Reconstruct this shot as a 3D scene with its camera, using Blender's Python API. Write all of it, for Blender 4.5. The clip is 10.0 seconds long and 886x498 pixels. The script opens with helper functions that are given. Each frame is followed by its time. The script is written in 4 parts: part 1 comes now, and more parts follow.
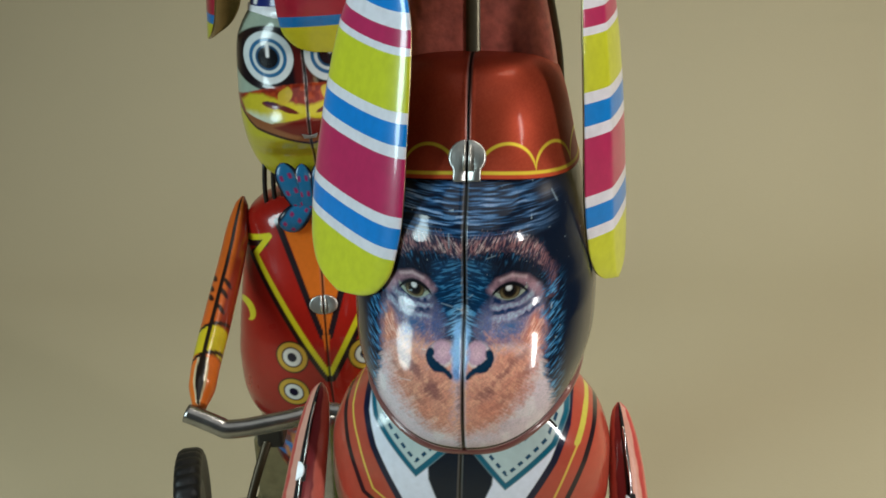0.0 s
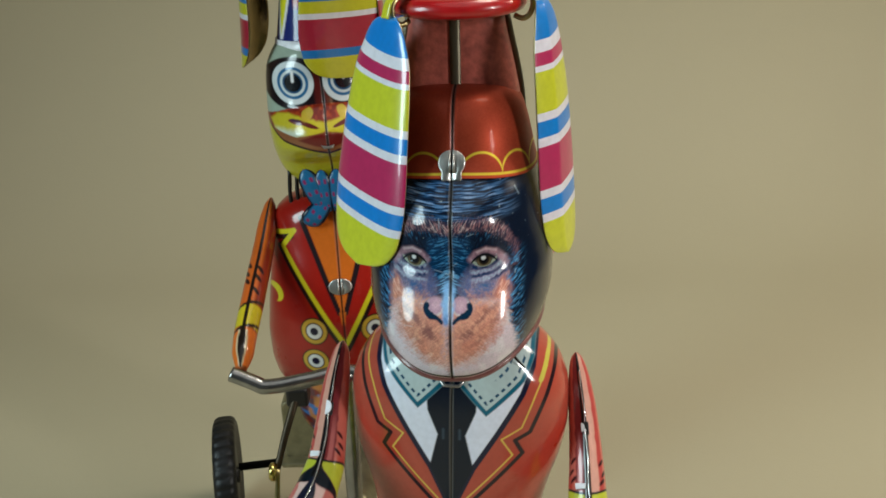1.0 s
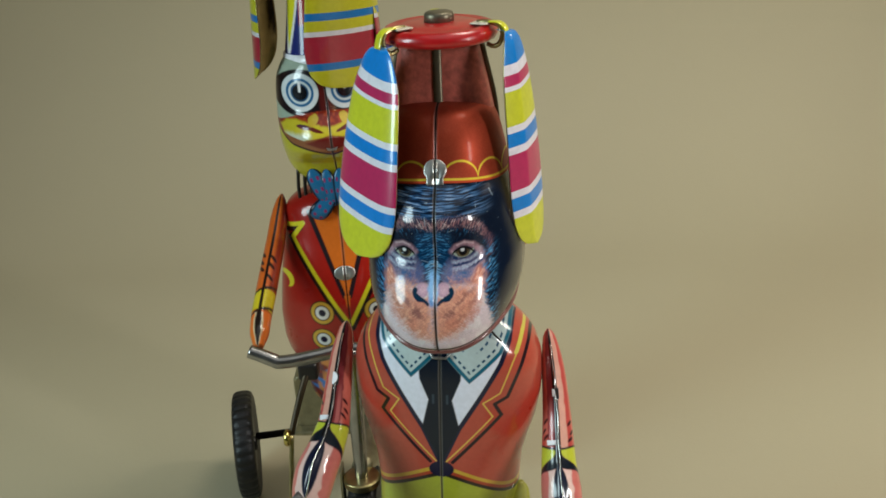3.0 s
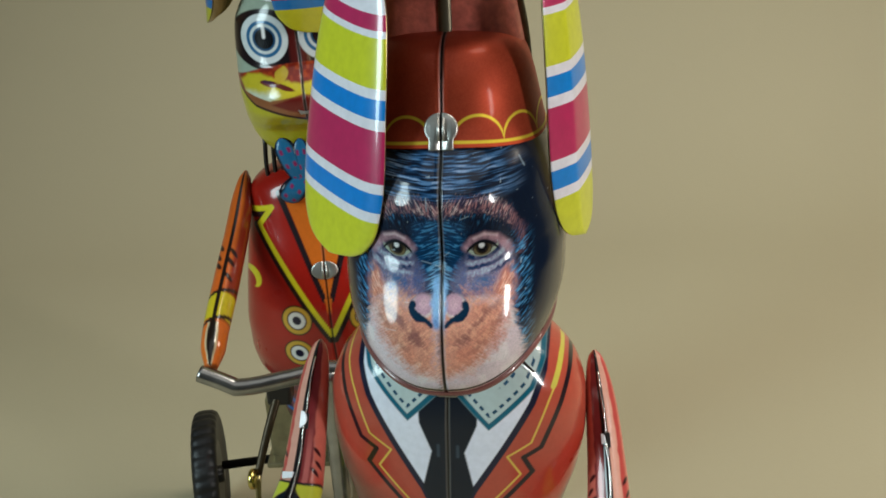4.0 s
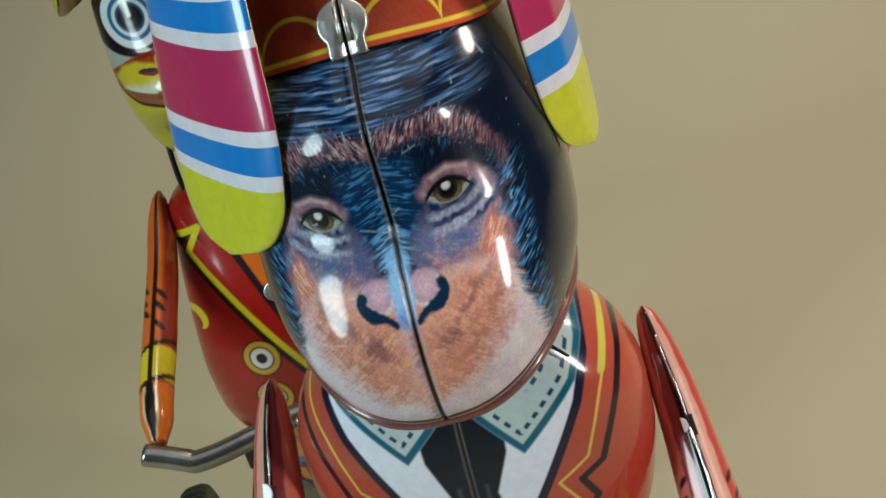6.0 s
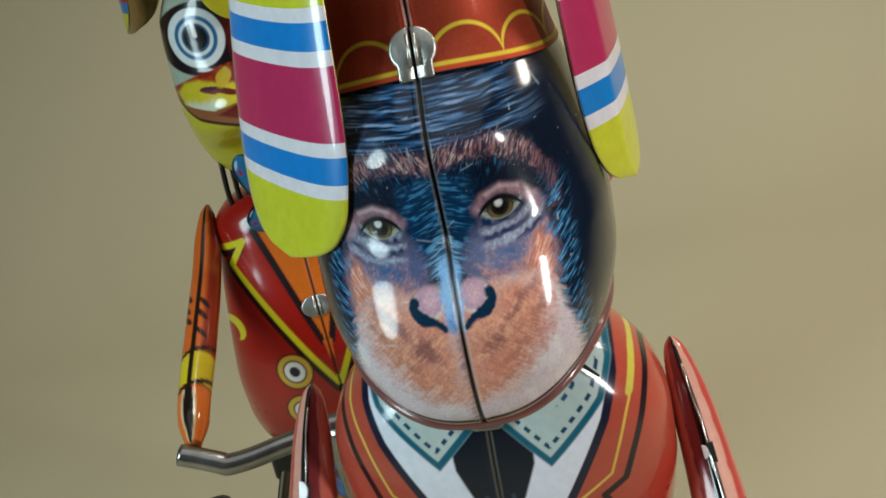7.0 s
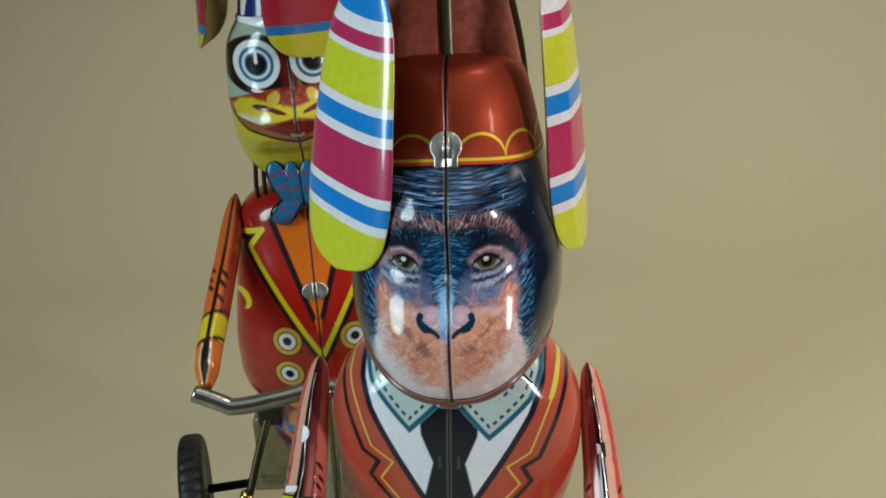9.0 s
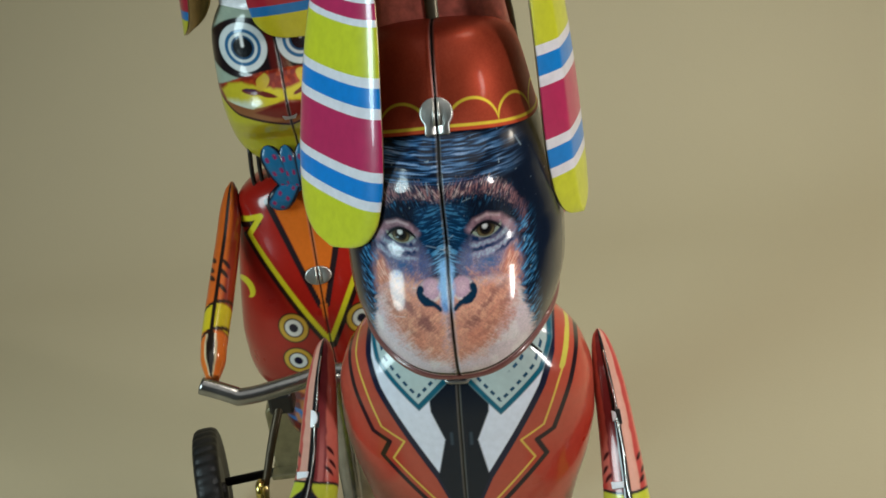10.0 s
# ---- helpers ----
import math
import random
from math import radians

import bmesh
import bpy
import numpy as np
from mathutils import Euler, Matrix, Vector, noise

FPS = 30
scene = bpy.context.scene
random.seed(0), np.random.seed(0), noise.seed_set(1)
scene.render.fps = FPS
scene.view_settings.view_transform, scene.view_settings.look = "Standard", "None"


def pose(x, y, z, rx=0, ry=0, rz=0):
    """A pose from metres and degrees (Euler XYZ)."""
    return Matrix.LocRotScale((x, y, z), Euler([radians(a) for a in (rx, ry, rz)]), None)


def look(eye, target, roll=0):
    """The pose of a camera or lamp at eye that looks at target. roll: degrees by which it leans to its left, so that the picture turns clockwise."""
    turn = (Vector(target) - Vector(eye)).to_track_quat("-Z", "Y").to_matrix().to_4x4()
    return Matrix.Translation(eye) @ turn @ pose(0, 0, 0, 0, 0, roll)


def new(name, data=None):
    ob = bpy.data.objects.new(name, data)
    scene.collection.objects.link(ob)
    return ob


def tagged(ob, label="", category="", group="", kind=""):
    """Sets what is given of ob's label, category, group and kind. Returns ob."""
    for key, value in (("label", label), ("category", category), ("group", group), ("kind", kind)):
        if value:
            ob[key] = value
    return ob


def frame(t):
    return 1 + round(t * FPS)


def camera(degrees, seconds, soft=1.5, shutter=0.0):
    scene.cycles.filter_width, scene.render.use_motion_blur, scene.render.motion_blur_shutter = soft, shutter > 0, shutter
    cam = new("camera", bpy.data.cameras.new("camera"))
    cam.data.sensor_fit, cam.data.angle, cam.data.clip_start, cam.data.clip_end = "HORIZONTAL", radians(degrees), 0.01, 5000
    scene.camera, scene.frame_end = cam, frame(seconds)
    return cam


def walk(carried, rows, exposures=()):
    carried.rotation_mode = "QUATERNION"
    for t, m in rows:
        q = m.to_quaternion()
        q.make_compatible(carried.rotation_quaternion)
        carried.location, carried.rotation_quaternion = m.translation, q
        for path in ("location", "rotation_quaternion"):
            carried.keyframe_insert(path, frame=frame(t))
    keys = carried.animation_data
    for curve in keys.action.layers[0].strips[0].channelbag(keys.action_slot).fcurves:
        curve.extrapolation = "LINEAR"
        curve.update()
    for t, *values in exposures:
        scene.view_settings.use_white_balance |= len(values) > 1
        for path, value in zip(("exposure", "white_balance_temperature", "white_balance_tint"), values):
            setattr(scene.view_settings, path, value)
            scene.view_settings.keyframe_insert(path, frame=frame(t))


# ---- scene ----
# ---- camera ----
cam = camera(49.0, 10.0, soft=1.7)
PATH = [
    (0, (-0.0035, -0.1167, 0.1988), (-0.0035, 0.0681, 0.1223), -0.50),
    (0.3, (-0.0029, -0.1211, 0.1927), (-0.0024, 0.0636, 0.1160), -0.50),
    (0.5, (-0.0011, -0.1304, 0.1984), (-0.0011, 0.0546, 0.1224), -1.00),
    (0.7, (-0.0018, -0.1462, 0.2084), (-0.0010, 0.0385, 0.1318), -0.77),
    (1, (-0.0017, -0.1588, 0.2118), (-0.0023, 0.0264, 0.1363), -1.34),
    (1.2, (-0.0019, -0.1704, 0.2189), (-0.0027, 0.0143, 0.1422), -1.40),
    (1.5, (-0.0011, -0.1810, 0.2258), (-0.0024, 0.0038, 0.1493), -1.61),
    (2, (0.0005, -0.2004, 0.2338), (-0.0012, -0.0159, 0.1567), -1.76),
    (2.5, (0.0027, -0.2133, 0.2395), (0.0003, -0.0289, 0.1619), -2.12),
    (3, (0.0030, -0.1866, 0.2259), (0.0006, -0.0030, 0.1467), -2.25),
    (3.2, (0.0025, -0.1706, 0.2202), (-0.0004, 0.0126, 0.1400), -2.37),
    (4.3, (-0.0003, -0.1185, 0.1979), (-0.0025, 0.0635, 0.1151), -2.34),
    (4.5, (-0.0018, -0.1115, 0.1945), (-0.0040, 0.0703, 0.1112), -0.52),
    (4.8, (-0.0054, -0.1037, 0.1891), (-0.0080, 0.0786, 0.1068), 6.15),
    (5, (-0.0072, -0.0968, 0.1889), (-0.0090, 0.0847, 0.1048), 7.23),
    (5.2, (-0.0062, -0.0937, 0.1862), (-0.0081, 0.0876, 0.1018), 6.63),
    (5.5, (-0.0000, -0.0871, 0.1819), (-0.0016, 0.0934, 0.0958), -7.38),
    (5.7, (0.0045, -0.0875, 0.1800), (0.0013, 0.0937, 0.0954), -15.87),
    (6.8, (0.0014, -0.0911, 0.1781), (-0.0022, 0.0943, 0.1031), -14.56),
    (7, (0.0008, -0.0951, 0.1796), (-0.0041, 0.0909, 0.1060), -12.46),
    (7.3, (-0.0015, -0.1060, 0.1852), (-0.0050, 0.0798, 0.1114), -3.54),
    (7.5, (-0.0004, -0.1038, 0.1837), (-0.0034, 0.0817, 0.1092), -9.73),
    (7.8, (-0.0008, -0.1040, 0.1816), (0.0021, 0.0808, 0.1051), -1.59),
    (8, (-0.0016, -0.1057, 0.1846), (0.0015, 0.0787, 0.1072), -3.21),
    (8.5, (-0.0029, -0.1204, 0.1974), (0.0018, 0.0638, 0.1197), -3.22),
    (9, (-0.0049, -0.1344, 0.2030), (0.0001, 0.0501, 0.1261), -1.99),
    (9.5, (-0.0039, -0.1370, 0.2033), (0.0001, 0.0473, 0.1257), -1.53),
    (9.7, (-0.0037, -0.1390, 0.2030), (0.0004, 0.0448, 0.1244), -0.79),
    (10, (-0.0032, -0.1314, 0.1996), (-0.0006, 0.0519, 0.1197), -5.83),
]
walk(cam, [(t, look(eye, target, roll)) for t, eye, target, roll in PATH])

# ---- light: a plain room, two tall soft lamps at either hand of the camera, one behind right, two added fills ----
world = bpy.data.worlds.new("room_air")
scene.world = world
world.use_nodes = True
world.node_tree.nodes["Background"].inputs[0].default_value = (0.85, 0.9, 1.0, 1)
world.node_tree.nodes["Background"].inputs[1].default_value = 0.05
scene.view_settings.exposure = 0.0


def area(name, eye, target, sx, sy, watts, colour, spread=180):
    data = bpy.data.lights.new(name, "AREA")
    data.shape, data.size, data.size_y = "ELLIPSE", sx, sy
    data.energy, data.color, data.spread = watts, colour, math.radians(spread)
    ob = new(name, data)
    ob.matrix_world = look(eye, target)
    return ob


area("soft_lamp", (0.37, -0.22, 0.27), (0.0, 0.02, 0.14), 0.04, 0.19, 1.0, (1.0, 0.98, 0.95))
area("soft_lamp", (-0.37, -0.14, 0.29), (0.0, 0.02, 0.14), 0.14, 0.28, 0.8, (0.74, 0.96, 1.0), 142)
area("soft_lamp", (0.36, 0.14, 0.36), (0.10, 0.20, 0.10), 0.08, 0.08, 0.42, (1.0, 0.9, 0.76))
# added warm fill that makes the bright pool on the backdrop's right
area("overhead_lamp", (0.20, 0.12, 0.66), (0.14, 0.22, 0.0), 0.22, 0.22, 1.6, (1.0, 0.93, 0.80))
# added broad dim fill from above, not a known lamp of the room
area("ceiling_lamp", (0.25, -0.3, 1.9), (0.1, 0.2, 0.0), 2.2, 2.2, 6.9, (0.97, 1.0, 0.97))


# ---- small tools ----
def lin(r, g, b):
    """A colour in 0..255 as linear light."""
    c = np.array([r, g, b], float) / 255
    return np.where(c <= 0.04045, c / 12.92, ((c + 0.055) / 1.055) ** 2.4)


def curve(zs, vs, z):
    """A smooth line through a few stations."""
    zs, vs, z = np.array(zs, float), np.array(vs, float), np.asarray(z, float)
    h, d = np.diff(zs), np.diff(vs) / np.diff(zs)
    m = np.zeros(len(zs))
    m[0], m[-1] = d[0], d[-1]
    for i in range(1, len(zs) - 1):
        if d[i - 1] * d[i] > 0:
            w1, w2 = 2 * h[i] + h[i - 1], h[i] + 2 * h[i - 1]
            m[i] = (w1 + w2) / (w1 / d[i - 1] + w2 / d[i])
    z = np.clip(z, zs[0], zs[-1])
    i = np.clip(np.searchsorted(zs, z) - 1, 0, len(h) - 1)
    t = (z - zs[i]) / h[i]
    return ((2 * t**3 - 3 * t**2 + 1) * vs[i] + (t**3 - 2 * t**2 + t) * h[i] * m[i]
            + (3 * t**2 - 2 * t**3) * vs[i + 1] + (t**3 - t**2) * h[i] * m[i + 1])


def vn(x, y, seed=0):
    """Smooth value noise, 0..1."""
    x, y = np.asarray(x, float) + 512, np.asarray(y, float) + 512
    ix, iy = np.floor(x).astype(np.int64), np.floor(y).astype(np.int64)
    fx, fy = x - ix, y - iy
    fx, fy = fx * fx * (3 - 2 * fx), fy * fy * (3 - 2 * fy)

    def h(a, b):
        n = (a * 374761393 + b * 668265263 + seed * 974711) & 0xFFFFFFFF
        n = ((n ^ (n >> 13)) * 1274126177) & 0xFFFFFFFF
        return ((n ^ (n >> 16)) & 0xFFFF) / 65535.0

    return (h(ix, iy) * (1 - fx) + h(ix + 1, iy) * fx) * (1 - fy) + (h(ix, iy + 1) * (1 - fx) + h(ix + 1, iy + 1) * fx) * fy


def ease(e0, e1, x):
    t = np.clip((x - e0) / (e1 - e0), 0, 1)
    return t * t * (3 - 2 * t)


def way_off(x, z, pts):
    """Distance from a broken line."""
    best = np.full(np.shape(x), 1e9)
    for (ax, az), (bx, bz) in zip(pts[:-1], pts[1:]):
        dx, dz = bx - ax, bz - az
        t = np.clip(((x - ax) * dx + (z - az) * dz) / (dx * dx + dz * dz), 0, 1)
        best = np.minimum(best, np.hypot(x - ax - t * dx, z - az - t * dz))
    return best


def inside(x, z, pts):
    """1 within a closed outline."""
    flag = np.zeros(np.shape(x), bool)
    for (ax, az), (bx, bz) in zip(pts, pts[1:] + pts[:1]):
        if az != bz:
            flag ^= ((az > z) != (bz > z)) & (x < (bx - ax) * (z - az) / (bz - az) + ax)
    return flag


def area_of(x, z, pts, soft=0.12):
    """Soft-edged mask of a closed outline."""
    d = way_off(x, z, pts + pts[:1])
    return np.where(inside(x, z, pts), 0.5 + 0.5 * np.clip(d / soft, 0, 1), 0.5 - 0.5 * np.clip(d / soft, 0, 1))


def line_of(x, z, pts, width, soft=0.1):
    return 1 - ease(width / 2 - soft, width / 2 + soft, way_off(x, z, pts))


def lay(col, mask, rgb):
    """Ink of one colour over the sheet."""
    m = np.clip(mask, 0, 1)[..., None]
    return col * (1 - m) + lin(*rgb) * m


# ---- materials ----
def material(name):
    m = bpy.data.materials.new(name)
    m.use_nodes = True
    return m, m.node_tree.nodes, m.node_tree.links, m.node_tree.nodes["Principled BSDF"]


def relief(m, scale, strength, distance, detail=3.0):
    nodes, links = m.node_tree.nodes, m.node_tree.links
    tc, no, bu = nodes.new("ShaderNodeTexCoord"), nodes.new("ShaderNodeTexNoise"), nodes.new("ShaderNodeBump")
    no.inputs["Scale"].default_value, no.inputs["Detail"].default_value = scale, detail
    bu.inputs["Strength"].default_value, bu.inputs["Distance"].default_value = strength, distance
    links.new(tc.outputs["Object"], no.inputs["Vector"])
    links.new(no.outputs["Fac"], bu.inputs["Height"])
    links.new(bu.outputs["Normal"], nodes["Principled BSDF"].inputs["Normal"])
    return no


def litho(name, rough=0.3, metal=0.0, coat=0.5):
    """Printed tin: ink on the sheet under clear varnish, with faint scuffs and dents."""
    m, nodes, links, p = material(name)
    at = nodes.new("ShaderNodeAttribute")
    at.attribute_name = "print"
    no = relief(m, 140.0, 0.12, 0.0006)
    tc = [n for n in nodes if n.bl_idname == "ShaderNodeTexCoord"][0]
    fine = nodes.new("ShaderNodeTexNoise")
    fine.inputs["Scale"].default_value, fine.inputs["Detail"].default_value = 900.0, 4.0
    links.new(tc.outputs["Object"], fine.inputs["Vector"])
    mp = nodes.new("ShaderNodeMapRange")
    mp.inputs["From Min"].default_value, mp.inputs["From Max"].default_value = 0.3, 0.75
    mp.inputs["To Min"].default_value, mp.inputs["To Max"].default_value = 0.94, 1.04
    links.new(fine.outputs["Fac"], mp.inputs["Value"])
    mix = nodes.new("ShaderNodeMix")
    mix.data_type, mix.blend_type = "RGBA", "MULTIPLY"
    mix.inputs[0].default_value = 1.0
    links.new(at.outputs["Color"], mix.inputs[6])
    links.new(mp.outputs["Result"], mix.inputs[7])
    links.new(mix.outputs[2], p.inputs["Base Color"])
    rg = nodes.new("ShaderNodeMapRange")
    rg.inputs["To Min"].default_value, rg.inputs["To Max"].default_value = rough * 0.75, rough * 1.3
    links.new(no.outputs["Fac"], rg.inputs["Value"])
    links.new(rg.outputs["Result"], p.inputs["Roughness"])
    p.inputs["Metallic"].default_value = metal
    p.inputs["Coat Weight"].default_value, p.inputs["Coat Roughness"].default_value = coat, 0.11
    p.inputs["Specular IOR Level"].default_value = 0.1
    return m


def plain(name, rgb, rough, metal=0.0, coat=0.0, scale=300.0, strength=0.15, spread=0.16):
    m, nodes, links, p = material(name)
    no = relief(m, scale, strength, 0.0004)
    c = lin(*rgb)
    ramp = nodes.new("ShaderNodeValToRGB")
    ramp.color_ramp.elements[0].position, ramp.color_ramp.elements[1].position = 0.3, 0.7
    ramp.color_ramp.elements[0].color = (*(c * (1 - spread)), 1)
    ramp.color_ramp.elements[1].color = (*np.clip(c * (1 + spread), 0, 1), 1)
    links.new(no.outputs["Fac"], ramp.inputs["Fac"])
    links.new(ramp.outputs["Color"], p.inputs["Base Color"])
    p.inputs["Roughness"].default_value, p.inputs["Metallic"].default_value = rough, metal
    p.inputs["Coat Weight"].default_value = coat
    return m


PRINT = litho("printed_tin", 0.3, 0.0, 0.9)
HAT_PRINT = litho("printed_metallic_tin", 0.5, 0.66, 0.1)
STEEL = plain("bright_steel", (205, 205, 200), 0.22, 1.0)
DULL_STEEL = plain("brushed_steel", (170, 168, 165), 0.38, 1.0)
BAR_STEEL = plain("worn_bar_steel", (158, 156, 154), 0.26, 0.95)
GREY_STEEL = plain("grey_sheet_steel", (120, 118, 116), 0.45, 0.85)
TIN = plain("pale_bare_tin", (176, 176, 172), 0.36, 0.9, 0.0, 420.0, 0.5)
PALE_TIN = plain("pale_flat_tin", (205, 198, 180), 0.45, 0.3)
DARK_BRASS = plain("dark_lacquered_tin", (140, 122, 84), 0.2, 1.0)
GREY_OLIVE = plain("grey_olive_metal", (112, 106, 88), 0.4, 0.7)
BRASS = plain("brass_lacquer", (178, 165, 118), 0.3, 1.0)
GOLD = plain("yellow_brass", (205, 190, 110), 0.22, 1.0)
OLIVE = plain("olive_gilt_tin", (150, 142, 112), 0.42, 0.7)
EAR_TIN = plain("pink_ear_tin", (206, 138, 128), 0.35, 0.0, 0.4)
BROWN = plain("dark_brown_tin", (58, 48, 32), 0.4, 0.6)
BLACK = plain("black_tin", (22, 20, 20), 0.4)
RUBBER = plain("black_rubber", (13, 13, 14), 0.5, 0, 0, 500.0, 0.3)
RED = plain("red_enamel", (176, 22, 26), 0.3, 0.0, 0.5)
MAROON = plain("maroon_tin", (178, 94, 82), 0.42, 0.0, 0.2, 700.0, 0.25, 0.3)
ORANGE = plain("orange_tin", (190, 80, 30), 0.35, 0.0, 0.4)
YELLOW = plain("yellow_tin", (205, 205, 40), 0.3, 0.0, 0.5)
WHITE = plain("white_tin", (225, 225, 230), 0.35, 0.0, 0.4)


def stripes():
    """Cross bands in ink, by the band coordinate of the blade."""
    m, nodes, links, p = material("striped_tin")
    at = nodes.new("ShaderNodeAttribute")
    at.attribute_name = "band"
    ramp = nodes.new("ShaderNodeValToRGB")
    cr = ramp.color_ramp
    cr.interpolation = "CONSTANT"
    blue, white, pink, lime = (0, 130, 216), (232, 230, 240), (188, 42, 94), (206, 210, 46)
    steps = [(0.0, blue), (0.142, white), (0.18, pink), (0.224, white), (0.245, lime), (0.387, white), (0.42, blue),
             (0.482, white), (0.518, pink), (0.692, white), (0.727, blue), (0.796, white), (0.83, lime)]
    while len(cr.elements) < len(steps):
        cr.elements.new(0.5)
    for e, (pos, rgb) in zip(cr.elements, steps):
        e.position, e.color = pos, (*lin(*rgb), 1)
    links.new(at.outputs["Fac"], ramp.inputs["Fac"])
    no = relief(m, 200.0, 0.12, 0.0004)
    fine = nodes.new("ShaderNodeTexNoise")
    fine.inputs["Scale"].default_value, fine.inputs["Detail"].default_value = 700.0, 5.0
    links.new([n for n in nodes if n.bl_idname == "ShaderNodeTexCoord"][0].outputs["Object"], fine.inputs["Vector"])
    wear = nodes.new("ShaderNodeMapRange")
    wear.inputs["From Min"].default_value, wear.inputs["From Max"].default_value = 0.3, 0.72
    wear.inputs["To Min"].default_value, wear.inputs["To Max"].default_value = 0.9, 1.03
    links.new(fine.outputs["Fac"], wear.inputs["Value"])
    mix = nodes.new("ShaderNodeMix")
    mix.data_type, mix.blend_type = "RGBA", "MULTIPLY"
    mix.inputs[0].default_value = 1.0
    links.new(ramp.outputs["Color"], mix.inputs[6])
    links.new(wear.outputs["Result"], mix.inputs[7])
    links.new(mix.outputs[2], p.inputs["Base Color"])
    p.inputs["Roughness"].default_value = 0.32
    p.inputs["Coat Weight"].default_value, p.inputs["Coat Roughness"].default_value = 0.9, 0.05
    return m


STRIPES = stripes()


# ---- mesh tools (millimetres in, metres out) ----
def build(name, verts, quads, mats, colours=None, mat_index=None, floats=None, tris=None):
    me = bpy.data.meshes.new(name)
    verts = np.asarray(verts, float) * 0.001
    quads = np.asarray(quads, np.int32).reshape(-1, 4)
    tris = np.asarray(tris if tris is not None else [], np.int32).reshape(-1, 3)
    me.vertices.add(len(verts))
    me.vertices.foreach_set("co", verts.ravel())
    loops = np.concatenate([quads.ravel(), tris.ravel()])
    starts = np.concatenate([np.arange(len(quads)) * 4, len(quads) * 4 + np.arange(len(tris)) * 3])
    me.loops.add(len(loops))
    me.loops.foreach_set("vertex_index", loops.astype(np.int32))
    me.polygons.add(len(starts))
    me.polygons.foreach_set("loop_start", starts.astype(np.int32))
    for m in mats if isinstance(mats, (list, tuple)) else [mats]:
        me.materials.append(m)
    if mat_index is not None:
        me.polygons.foreach_set("material_index", np.asarray(mat_index, np.int32))
    me.polygons.foreach_set("use_smooth", np.ones(len(starts), bool))
    me.update(calc_edges=True)
    me.validate()
    if colours is not None:
        a = me.color_attributes.new("print", "FLOAT_COLOR", "POINT")
        rgba = np.ones((len(verts), 4))
        rgba[:, :3] = colours.reshape(-1, 3)
        a.data.foreach_set("color", rgba.ravel())
    if floats is not None:
        a = me.attributes.new("band", "FLOAT", "POINT")
        a.data.foreach_set("value", np.asarray(floats, float).ravel())
    return me


def grid_quads(n, m, wrap=False, base=0):
    i, j = np.meshgrid(np.arange(n - 1), np.arange(m if wrap else m - 1), indexing="ij")
    k = (j + 1) % m
    return (np.stack([i * m + j, i * m + k, (i + 1) * m + k, (i + 1) * m + j], -1).reshape(-1, 4) + base)


def part(name, me, parent, label=""):
    ob = new(name, me)
    ob.parent = parent
    if label:
        ob["label"] = label
    return ob


def thing(name, m, label, category, kind=""):
    ob = new(name)
    ob.empty_display_size = 0.01
    ob.matrix_world = m
    return tagged(ob, label, category, "", kind)


def shell(name, mat, zs, w, f, b, paint, power=2.0, nu=200, nv=200, front=0.62, seam=0.3, cy=0.0, top=True, bottom=True, span=None, skew=None):
    """A pressed tin body: half width, front and back depth along its height; two halves that meet in a seam up the front.
    paint(x, y, z, a) gives the ink. Most columns lie on the front."""
    z = np.linspace(*(span or (zs[0], zs[-1])), nv)
    s = np.linspace(-1, 1, nu, endpoint=False)
    a = np.pi * (front * s + (1 - front) * s**3)
    Z, A = np.meshgrid(z, a, indexing="ij")
    if skew:
        u = (Z - z[0]) / (z[-1] - z[0])
        Z = Z + skew[1](A) * (u if skew[0] == "top" else 1 - u) ** 3
        if len(skew) > 2:
            Z = Z + skew[2](A) * (1 - u) ** 3
    W, F, B = curve(zs, w, Z), curve(zs, f, Z), curve(zs, b, Z)
    sn, cs = np.sin(A), np.cos(A)
    power = power(Z) if callable(power) else power
    X = W * np.sign(sn) * np.abs(sn) ** (2 / power)
    Y = cy - np.where(cs > 0, F, B) * np.sign(cs) * np.abs(cs) ** (2 / power)
    groove = np.exp(-(X / 0.22) ** 2) * (cs > 0)
    Y = Y + seam * groove - 0.08 * np.exp(-((np.abs(X) - 0.5) / 0.25) ** 2) * (cs > 0) * (seam > 0)
    col = paint(X, Y, Z, A)
    if seam > 0:
        col = lay(col, (cs > 0) * 0.4 * (1 - ease(0.3, 0.44, np.abs(X))), (126, 124, 120))
        col = lay(col, (cs > 0) * (1 - ease(0.12, 0.26, np.abs(X))), (14, 12, 12))
    V = np.stack([X, Y, Z], -1).reshape(-1, 3)
    Q = grid_quads(nv, nu, True)
    C = col.reshape(-1, 3)
    extra, tri, n = [], [], len(V)
    for on, row in ((bottom, 0), (top, nv - 1)):
        if on:
            extra.append([0, float(Y[row].mean()), float(Z[row, 0])])
            k = n + len(extra) - 1
            j = np.arange(nu)
            t = np.stack([np.full(nu, k), row * nu + j, row * nu + (j + 1) % nu], -1)
            tri.append(t if row else t[:, ::-1])
            C = np.vstack([C, col[row, :1]])
    if extra:
        V = np.vstack([V, extra])
    return build(name, V, Q, mat, C, tris=np.concatenate(tri) if tri else None)


def smooth_path(pts, n):
    pts = np.array(pts, float)
    d = np.r_[0, np.cumsum(np.linalg.norm(np.diff(pts, axis=0), axis=1))]
    s = np.linspace(0, d[-1], n)
    return np.stack([curve(d, pts[:, k], s) for k in range(3)], -1), s / d[-1]


